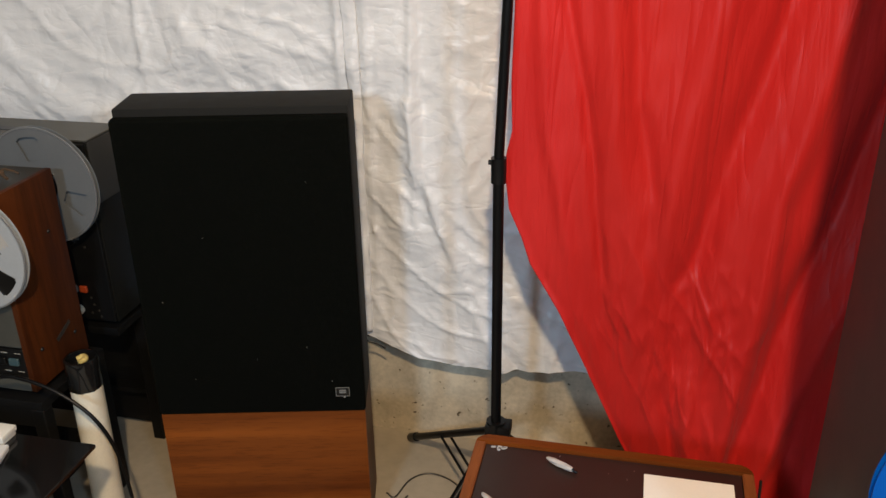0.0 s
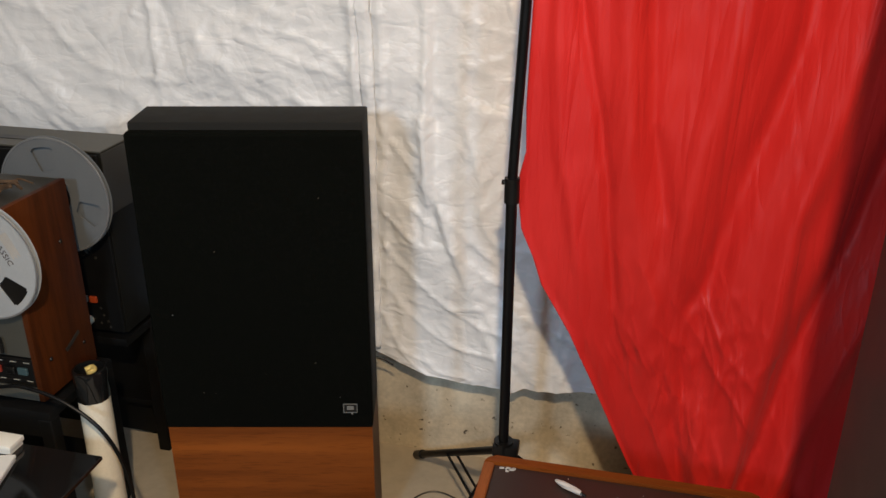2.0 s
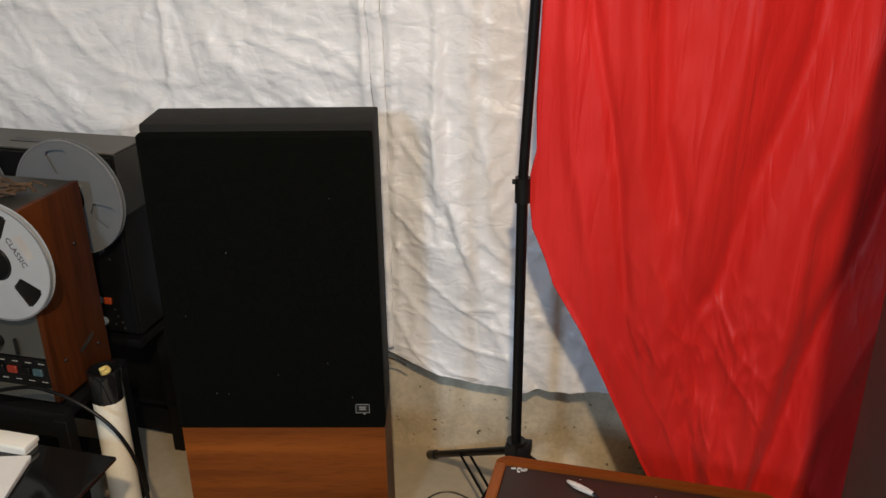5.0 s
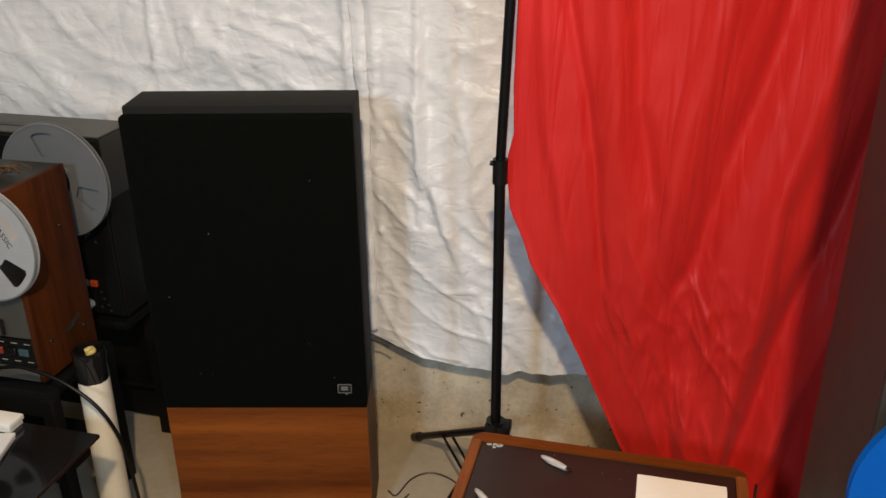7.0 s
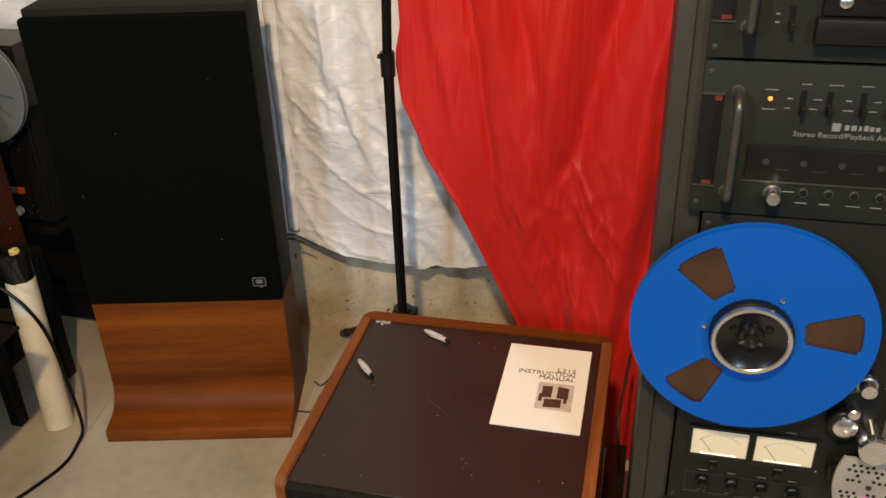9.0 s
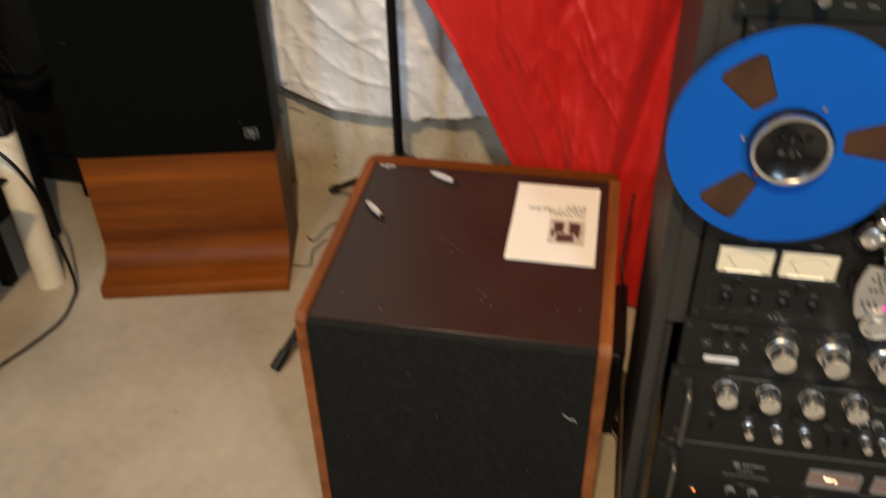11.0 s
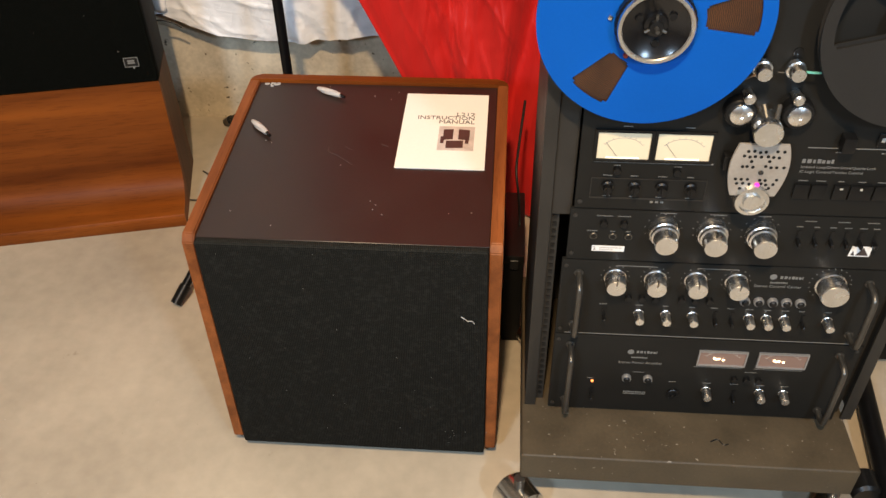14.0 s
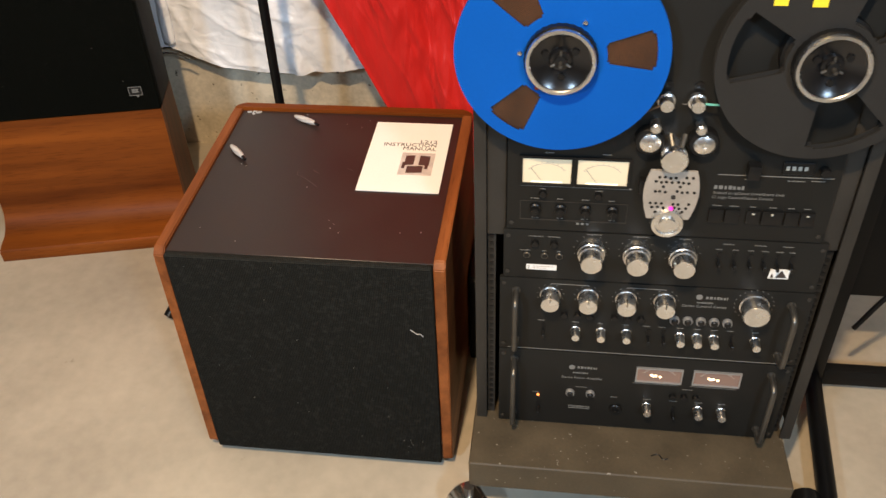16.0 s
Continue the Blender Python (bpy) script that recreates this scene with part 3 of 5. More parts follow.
def build_stand():
    """A folding backdrop stand: two telescoping tubes, clamp collars, a hub, three braced legs and a crossbar."""
    x, y = -0.012, 0.745
    st = thing("backdrop_stand", "black metal telescoping backdrop stand with folding tripod legs", "stand", pose(x, y, 0), world=True)
    part("lower_tube", tube((x, y, 0.07), (x, y, 0.95), 0.0110), M_TUBE, st)
    part("upper_tube", tube((x, y, 0.95), (x + 0.050, y, 2.10), 0.0098), M_TUBE, st)
    part("clamp_collar", tube((x, y, 0.905), (x, y, 0.955), 0.0150, seg=24, bm=tube((x - 0.020, y, 0.945), (x, y, 0.945), 0.005)), M_BLACK, st)
    part("leg_hub", box(x - 0.022, x + 0.034, y - 0.02, y + 0.02, 0.318, 0.345, 0.004, bm=tube((x, y, 0.30), (x, y, 0.35), 0.021)), M_BLACK, st)
    part("foot_hub", tube((x, y, 0.06), (x, y, 0.09), 0.02), M_BLACK, st)
    hub = Vector((x, y, 0.325))
    for tip in ((-0.304, 1.085, 0.012), (-0.224, 0.356, 0.012), (0.40, 0.79, 0.012)):
        tip = Vector(tip)
        leg = part("leg", tube(hub, tip, 0.0095, seg=12), M_TUBE, st)
        out = (tip - hub).normalized()
        part("rubber_foot", tube(tip - out * 0.045, tip, 0.0125, seg=12), M_BLACK, leg)
        midp, low = hub.lerp(tip, 0.55), Vector((x, y, 0.075))
        side = (tip - hub).cross(Vector((0, 0, 1))).normalized() * 0.011
        for sgn in (-1, 1):
            part("brace", tube(midp + side * sgn, low + side * sgn, 0.0035, seg=8), M_TUBE, st)
    part("crossbar", tube((-0.05, y + 0.036, 2.07), (1.3, y + 0.036, 2.07), 0.012), M_TUBE, st)
    part("crossbar_clip", box(x + 0.030, x + 0.066, y - 0.015, y + 0.055, 2.055, 2.09, 0.003), M_BLACK, st)


build_stand()


# ---- tall loudspeaker on its curved wooden foot ----
def build_tall_speaker():
    w, d = 0.463, 0.158
    sp = thing("tall_loudspeaker", "tall flat loudspeaker with black cloth grille on a curved walnut foot", "loudspeaker", pose(-0.755, 0.617, 0, 0, 0, 13.6))
    # the cloth-covered baffle and its shell; local x along the front, y into the depth
    bm = box(0, w, 0.002, 0.030, 0.345, 1.028, 0.008, 3)
    part("grille", bm, M_GRILLE, sp, "black woven speaker cloth")
    part("cabinet", box(0.001, w - 0.001, 0.0303, d, 0.345, 1.042, 0.004), M_SHELL, sp)
    # foot: one walnut panel with a cove and a lip, and two side cheeks
    prof = [(0.008, 0.343), (0.008, 0.110)]
    for k in range(1, 9):
        a = math.pi / 2 * k / 8
        prof.append((0.008 - 0.062 * (1 - math.cos(a)), 0.110 - 0.070 * math.sin(a)))
    prof += [(-0.075, 0.0375), (-0.088, 0.034), (-0.092, 0.028), (-0.092, 0.004), (-0.090, 0.0), (0.03, 0.0), (0.03, 0.343)]
    bm = slab(prof, "x", 0.002, w - 0.002)
    part("foot_panel", bm, M_WOOD_X, sp, "reddish walnut veneer panel with a coved lip")
    for a, b in ((0.002, 0.020), (w - 0.020, w - 0.002)):
        side = [(0.0305, 0.343), (0.0305, 0.0), (0.19, 0.0), (0.16, 0.343)]
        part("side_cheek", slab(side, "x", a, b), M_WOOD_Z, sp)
    part("foot_back", box(0.021, w - 0.021, 0.14, 0.155, 0.0, 0.342), M_BLACKPAINT, sp)
    # maker's plate: a thin frame with bars
    px, pz = w - 0.064, 0.388
    plate = part("badge", box(px, px + 0.031, -0.0005, 0.0022, pz, pz + 0.023, 0.0006, 1), M_BLACK, sp, "small black and silver badge")
    bm = bmesh.new()
    for a, b, c, e in ((0, 0.031, 0, 0.0014), (0, 0.031, 0.0216, 0.023), (0, 0.0014, 0, 0.023), (0.0296, 0.031, 0, 0.023), (0.008, 0.023, 0.013, 0.017), (0.008, 0.023, 0.008, 0.0115), (0.017, 0.021, -0.004, 0)):
        box(px + a, px + b, -0.0012, -0.0003, pz + c, pz + e, bm=bm)
    part("badge_frame", bm, M_PRINT, plate)
    # lint on the cloth
    bm = bmesh.new()
    rnd = random.Random(4)
    for _ in range(8):
        lx, lz, s = rnd.uniform(0.02, w - 0.02), rnd.uniform(0.37, 1.02), rnd.uniform(0.0004, 0.0009)
        box(lx, lx + s * rnd.uniform(1, 2.5), 0.0005, 0.0022, lz, lz + s, bm=bm)
    tagged(part("lint", bm, M_INKGREY, sp), kind="stuff")


build_tall_speaker()


# ---- square bass loudspeaker with the booklet on it ----
def build_bass_speaker():
    W, D, Z0, Z1 = 0.480, 0.468, 0.020, 0.511
    def piece(name, bm, mat, parent, label=""):
        # the lid falls a little towards the front
        for v in bm.verts:
            v.co.z += v.co.z / 0.511 * (0.030 * v.co.y - 0.0065)
        return part(name, bm, mat, parent, label)

    sb = thing("bass_loudspeaker", "square walnut bass loudspeaker with black cloth front and worn black top", "loudspeaker", pose(0, 0, 0))
    t = 0.019
    # side panels with clipped front and back corners
    c = 0.011
    outline = [(0.004 + c, Z0), (D - 0.0205, Z0), (D - 0.0205, Z1), (0.004 + c, Z1), (0.004, Z1 - c), (0.004, Z0 + c)]
    for a, b in ((0.0, t), (W - t, W)):
        bm = slab(outline, "x", a, b)
        bmesh.ops.bevel(bm, geom=list(bm.edges), offset=0.0018, segments=2, affect="EDGES")
        piece("side_panel", bm, M_WOOD_Y, sb, "walnut veneered side with clipped corners")
    rail = [(0.0, D - 0.020)] + [(0.020 - 0.020 * math.cos(q), D - 0.020 + 0.020 * math.sin(q)) for q in (math.pi / 12 * k for k in range(1, 7))]
    rail += [(W - px, py) for px, py in reversed(rail)]
    bm = slab(rail, "z", Z0, Z1)
    bmesh.ops.bevel(bm, geom=[e for e in bm.edges if abs(e.verts[0].co.z - e.verts[1].co.z) < 1e-6], offset=0.0018, segments=2, affect="EDGES")
    piece("back_rail", bm, M_WOOD_X, sb, "walnut rail along the back edge with rounded corners")
    piece("top_panel", box(t + 0.0005, W - t - 0.0005, 0.0125, D - 0.0205, Z1 - 0.022, Z1 - 0.0055, 0.0008, 1), M_BLACKTOP, sb, "scuffed brown-black top panel")
    piece("bottom_panel", box(t + 0.0005, W - t - 0.0005, 0.036, D - 0.0205, Z0, Z0 + 0.018), M_BLACKPAINT, sb)
    piece("rear_panel", box(t + 0.0005, W - t - 0.0005, D - 0.034, D - 0.0205, Z0 + 0.019, Z1 - 0.023), M_BLACKPAINT, sb)
    piece("grille", box(t + 0.001, W - t - 0.001, -0.003, 0.0122, Z0 + 0.002, Z1 - 0.0035, 0.006, 3), M_GRILLE_COARSE, sb, "coarse black speaker cloth turned over the front edge")
    for fx in (0.05, W - 0.05):
        for fy in (0.05, D - 0.06):
            piece("foot", tube((fx, fy, 0), (fx, fy, Z0), 0.018, seg=16), M_BLACK, sb)
    # scratches, glue scraps and lint
    z = Z1 - 0.0054
    piece("scratch", pipe([(0.182, 0.250, z), (0.184, 0.236, z), (0.20, 0.226, z), (0.228, 0.202, z)], 0.0004, 5, 6), M_SCRATCH, sb)
    piece("scratch", pipe([(0.21, 0.252, z), (0.217, 0.246, z), (0.222, 0.244, z)], 0.0004, 5, 4), M_SCRATCH, sb)
    piece("scratch", pipe([(0.27, 0.262, z), (0.282, 0.255, z)], 0.0004, 5, 4), M_SCRATCH, sb)
    bm = bmesh.new()
    rnd = random.Random(9)
    for k in range(14):
        x, y = 0.026 + rnd.random() * 0.03, D - 0.026 - rnd.random() * 0.010
        box(x, x + 0.002 + rnd.random() * 0.006, y, y + 0.003, z - 0.0005, z + 0.002, 0.0004, 1, bm=bm)
    for k in range(16):
        x, y = rnd.uniform(0.05, 0.43), rnd.uniform(0.04, 0.44)
        box(x, x + 0.0012, y, y + 0.001, z - 0.0005, z + 0.0006, bm=bm)
    tagged(piece("glue_scraps", bm, M_WRAP, sb), kind="stuff")
    piece("lint_thread", pipe([(0.419, -0.0042, 0.375), (0.425, -0.006, 0.372), (0.430, -0.0045, 0.366), (0.436, -0.006, 0.368), (0.440, -0.004, 0.360)], 0.0007, 5, 5), M_WRAP, sb)
    bm = bmesh.new()
    for k in range(26):
        x, zz = rnd.uniform(0.03, 0.45), Z0 + 0.02 + (Z1 - Z0 - 0.03) * rnd.random() ** 1.3
        if k > 17:
            x, zz = rnd.gauss(0.40, 0.02), rnd.gauss(0.075, 0.018)
        s = rnd.uniform(0.0004, 0.0011)
        box(x, x + s * rnd.uniform(1, 2), -0.0038, -0.0026, zz, zz + s, bm=bm)
    tagged(piece("lint", bm, M_PRINT, sb), kind="stuff")


build_bass_speaker()


def build_booklet():
    def lean(bm):
        for v in bm.verts:
            v.co.z += 0.030 * v.co.y - 0.0065
        return bm

    z = 0.5058
    x0, x1, y0, y1 = 0.299, 0.445, 0.196, 0.417
    bk = thing("instruction_booklet", "cream printed instruction booklet lying on the bass loudspeaker", "booklet", pose(x0, y0, z), world=True)
    bm = box(x0, x1, y0, y1, z, z + 0.0011)
    lean(bm)
    part("pages", bm, M_WHITE, bk)
    bm = box(x0 - 0.0006, x1 + 0.0006, y0 - 0.0006, y1 + 0.0006, z + 0.0012, z + 0.0020)
    lean(bm)
    cover = part("cover", bm, M_PAPER, bk, "cream cover with dark lettering and a photograph")
    top = z + 0.0021
    lettering("L212", 0.0145, (x1 - 0.021, y1 - 0.068, top + 0.0040), cover, M_INK, align="RIGHT", flat=True, stretch=1.15, turn=(1.72, 0, 0))
    lettering("INSTRUCTION", 0.0150, (x1 - 0.021, y1 - 0.080, top + 0.0037), cover, M_INK, align="RIGHT", flat=True, stretch=1.02, turn=(1.72, 0, 0))
    lettering("MANUAL", 0.0150, (x1 - 0.021, y1 - 0.092, top + 0.0033), cover, M_INK, align="RIGHT", flat=True, stretch=1.02, turn=(1.72, 0, 0))
    a, b, c, d = x1 - 0.081, x1 - 0.020, y0 + 0.050, y1 - 0.101
    part("picture", lean(box(a, b, c, d, top - 0.0002, top + 0.0002)), M_PHOTOBG, cover, "printed photograph of three loudspeakers")
    t2 = top + 0.0004
    for q in ([(a + 0.008, c + 0.030), (a + 0.025, c + 0.032), (a + 0.025, d - 0.008), (a + 0.008, d - 0.010)], [(a + 0.034, c + 0.032), (a + 0.053, c + 0.030), (a + 0.053, d - 0.010), (a + 0.034, d - 0.008)],
              [(a + 0.014, c + 0.006), (a + 0.043, c + 0.008), (a + 0.043, c + 0.029), (a + 0.014, c + 0.027)], [(a + 0.004, c + 0.02), (a + 0.010, c + 0.02), (a + 0.010, c + 0.04), (a + 0.004, c + 0.04)],
              [(a + 0.046, c + 0.02), (a + 0.052, c + 0.02), (a + 0.052, c + 0.04), (a + 0.046, c + 0.04)]):
        part("picture_shape", lean(slab(q, "z", t2 - 0.0003, t2)), M_PHOTO, cover)


build_booklet()


def build_tie(a, b, z):
    """A short twisted tie wrapped in pale foam, pointed at both ends."""
    a, b = Vector((*a, z)), Vector((*b, z))
    tie = thing("tie_wrap", "short grey-white foam wrapped tie on the black loudspeaker top", "cable tie", Matrix.Translation(a), group="ties on the loudspeaker", world=True)
    bm, rings, d = bmesh.new(), [], (b - a)
    side = d.cross(Vector((0, 0, 1))).normalized()
    prof = [(0, 0.0006), (0.05, 0.003), (0.14, 0.0042), (0.3, 0.0058), (0.5, 0.0062), (0.7, 0.0058), (0.86, 0.0044), (0.95, 0.0034), (1, 0.001)]
    for k, (t, r) in enumerate(prof):
        c = a + d * t + Vector((0, 0, 0.0060))
        rings.append([bm.verts.new(c + (side * math.cos(q + k * 0.3) + Vector((0, 0, 1)) * math.sin(q + k * 0.3)) * r * (1.0 if j % 2 else 0.88)) for j, q in enumerate(2 * math.pi * j / 12 for j in range(12))])
    for p, q in zip(rings, rings[1:]):
        for j in range(12):
            bm.faces.new((p[j], p[(j + 1) % 12], q[(j + 1) % 12], q[j]))
    bm.faces.new(rings[0]), bm.faces.new(rings[-1])
    part("wrap", bm, M_WRAP, tie)
    part("tip", tube(b - d * 0.10 + Vector((0, 0, 0.0066)), b + d * 0.06 + Vector((0, 0, 0.005)), 0.0036, 0.0026, 10), M_BLACK, tie)


build_tie((0.130, 0.424), (0.183, 0.396), 0.5114)
build_tie((0.035, 0.314), (0.075, 0.271), 0.5082)


# ---- equipment rack ----
RX0, RX1 = 0.527, 1.069


SLOT = to_mesh("slot", box(-0.003, 0.003, -0.0008, 0.0008, -0.00325, 0.00325), M_BLACK)


def build_rack():
    rk = thing("equipment_rack", "tall dark grey steel equipment rack on dusty base, chrome casters", "rack", pose(0.798, 0.1, 0), world=True)
    base = part("base", box(0.522, 1.058, -0.100, 0.33, 0.094, 0.157, 0.005, 3), M_BASE, rk, "dusty brown-grey steel plinth, scuffed")
    part("scuff", pipe([(0.83, -0.055, 0.1572), (0.842, -0.05, 0.1572), (0.85, -0.06, 0.1572), (0.858, -0.058, 0.1572)], 0.0012, 5, 5), M_BLACK, base)
    for x0, x1, inner in ((RX0, RX0 + 0.018, 1), (RX1 - 0.018, RX1, -1)):
        up = part("upright", box(x0, x1, 0.004, 0.010, 0.1575, 1.62, 0.0015, 2), M_RACK, rk)
        xs = (x0, x0 + 0.003) if inner > 0 else (x1 - 0.003, x1)
        part("side_plate", box(xs[0], xs[1], 0.0102, 0.275, 0.1575, 1.62, 0.001, 1), M_RACK, up)
        xa, xb = (x0 + 0.0185, x0 + 0.031) if inner > 0 else (x1 - 0.031, x1 - 0.0185)
        part("mounting_strip", box(xa, xb, 0.020, 0.024, 0.1575, 1.60), M_RACK, up)
        part("cover_strip", box(min(xa, xb + 0.0 if inner > 0 else xa - 0.0145) - 0.0005, max(xb, xb + 0.0145 if inner > 0 else xb) + 0.001, 0.012, 0.0165, 0.566, 1.61, 0.001, 1), M_RACK, up)
        for k in range(30):
            part_at("slot", SLOT, up, ((xa + xb) / 2, 0.0196, 0.17325 + k * 0.0132))
    part("top_plate", box(RX0, RX1, 0.004, 0.275, 1.6205, 1.635, 0.003), M_RACK, rk)
    part("back_panel", box(RX0 + 0.004, RX1 - 0.004, 0.268, 0.274, 0.158, 1.62), M_RACK, rk)
    for cx, cy, turn in ((0.522, -0.100, 35), (1.040, -0.086, -35), (0.56, 0.28, 30), (1.02, 0.28, 10)):
        m = pose(cx, cy, 0.035, 0, 0, turn)
        bm = lathe([(0.010, 0.030), (0.031, 0.030), (0.035, 0.026), (0.035, -0.026), (0.031, -0.030), (0.010, -0.030)], 36)
        bm.transform(m)
        cs = part("caster", bm, M_CAP, rk, "chrome hooded caster with black wheel")
        bm = lathe([(0.006, 0.0325), (0.027, 0.0325), (0.0285, 0.0305), (0.0285, 0.029)], 28)
        bm.transform(m)
        part("wheel", bm, M_BLACK, cs)
        part("stem", tube((cx, cy, 0.065), (cx, cy, 0.0938), 0.009, seg=14), M_STEEL, cs)


build_rack()

# shared turned parts
KNOB = to_mesh("knob", lathe([(0.0165, 0), (0.0165, 0.003), (0.0150, 0.004), (0.0146, 0.026), (0.0136, 0.0275), (0.002, 0.0275)], 48, knurl=0.02), M_ALU)
KNOB_BIG = to_mesh("volume_knob", lathe([(0.0222, 0), (0.0222, 0.004), (0.0204, 0.005), (0.0200, 0.027), (0.0188, 0.0288), (0.002, 0.0288)], 60, knurl=0.015), M_ALU)
KNOB_STEP = to_mesh("stepped_knob", lathe([(0.0215, 0), (0.0215, 0.006), (0.0205, 0.008), (0.0205, 0.014), (0.0190, 0.0155), (0.0185, 0.020), (0.0165, 0.021), (0.0160, 0.038), (0.0150, 0.0395), (0.002, 0.0395)], 60, knurl=0.018), M_ALU)
KNOB_MINI = to_mesh("small_knob", lathe([(0.0080, 0), (0.0080, 0.003), (0.0070, 0.004), (0.0068, 0.021), (0.0060, 0.0225), (0.001, 0.0225)], 28, knurl=0.02), M_ALU)
POINTER = to_mesh("pointer", box(-0.0006, 0.0006, -0.0284, -0.020, 0.006, 0.0148), M_BLACK)
RINGBTN = to_mesh("ring_button", lathe([(0.0074, 0), (0.0074, 0.005), (0.0068, 0.0062), (0.0058, 0.0062), (0.0055, 0.003), (0.001, 0.003)], 28), M_ALU_DULL)
BTNCAP = to_mesh("button_cap", lathe([(0.0053, 0), (0.0053, 0.0078), (0.0040, 0.0092), (0.001, 0.0094)], 24), M_BLACK)
BTN = to_mesh("push_button", lathe([(0.0052, 0), (0.0052, 0.006), (0.0046, 0.0072), (0.001, 0.0072)], 24), M_BLACK)
JACK = to_mesh("jack_socket", lathe([(0.0056, 0), (0.0056, 0.002), (0.0048, 0.0030), (0.0036, 0.0030), (0.0034, 0.0006), (0.0005, 0.0006)], 24), M_STEEL)
SCREW = to_mesh("screw", lathe([(0.0034, 0), (0.0032, 0.0012), (0.0018, 0.0018), (0.0005, 0.0018)], 16), M_RACK)
BULB = to_mesh("bulb", lathe([(0.0020, 0), (0.0023, 0.0008), (0.0014, 0.0018), (0.0004, 0.002)], 12), M_BULB)
LEDM = to_mesh("indicator", lathe([(0.0024, 0), (0.0022, 0.0015), (0.0012, 0.0026), (0.0003, 0.0028)], 14), M_LED)


HOLE = to_mesh("socket_hole", lathe([(0.0040, 0.0008), (0.0040, 0.0030), (0.0005, 0.0030)], 18), M_BLACK)


def jack(parent, x, z):
    j = part_at("jack_socket", JACK, parent, (x, 0, z))
    ROOT[j], IN_WORLD[j] = Matrix(), False
    part_at("socket_hole", HOLE, j, (0, 0, 0))


def lever_mesh():
    bm = box(-0.0028, 0.0028, -0.001, 0.001, -0.013, 0.013)
    box(-0.0020, 0.0020, -0.014, 0.0, -0.0085, -0.001, 0.0008, 1, bm=bm)
    return to_mesh("lever_switch", bm, M_BLACK)


LEVER = lever_mesh()


def handle(parent, x, z0, z1, out=0.034, r=0.0046):
    """A bent rod handle standing off the panel."""
    b = 0.014
    pts = [(x, 0.0, z1 - 0.006), (x, -out + b, z1 - 0.006), (x, -out + 0.004, z1 - 0.010), (x, -out, z1 - b - 0.006), (x, -out, (z0 + z1) / 2), (x, -out, z0 + b + 0.006),
           (x, -out + 0.004, z0 + 0.010), (x, -out + b, z0 + 0.006), (x, 0.0, z0 + 0.006)]
    h = part("handle", pipe(pts, r, 12, 6), M_STEEL, parent, "dull steel rod handle")
    for zz in (z1 - 0.006, z0 + 0.006):
        part("handle_seat", tube((x, -0.002, zz), (x, 0.0, zz), 0.0066, seg=18), M_STEEL, h)


def unit(name, label, category, x0, x1, z0, z1, mat=M_PANEL, deep=0.24):
    u = thing(name, label, category, pose((x0 + x1) / 2, 0.0, z0), world=True)
    part("front_panel", box(x0, x1, 0.0, 0.008, z0 + 0.0008, z1 - 0.0008, 0.0016, 2), mat, u)
    part("case", box(x0 + 0.028, x1 - 0.028, 0.0082, deep, z0 + 0.003, z1 - 0.003), M_BLACKPAINT, u)
    for sx in (x0 + 0.007, x1 - 0.007):
        for sz in (z0 + 0.012, z1 - 0.012):
            part_at("screw", SCREW, u, (sx, 0, sz))
    return u


def knobs(parent, me, name, xs, z, pointer=False, label=""):
    for x in xs:
        k = part_at(name, me, parent, (x, 0, z), label)
        if pointer:
            ROOT[k], IN_WORLD[k] = Matrix(), False
            part_at("pointer", POINTER, k, (0, 0, 0))


def marks(rnd, x, z, n=1, w=0.013, h=0.0014, y=0.0):
    return [(x - w / 2 + rnd.uniform(-0.001, 0.001), y, z - i * 0.003, w * rnd.uniform(0.7, 1.1), h) for i in range(n)]


def dial(x, z, r, n=11, y=0.0):
    """Small ticks round a knob."""
    return [(x + r * math.sin(a) - 0.0007, y, z + r * math.cos(a), 0.0014, 0.0011) for a in (math.radians(-140 + 280 * k / (n - 1)) for k in range(n))]


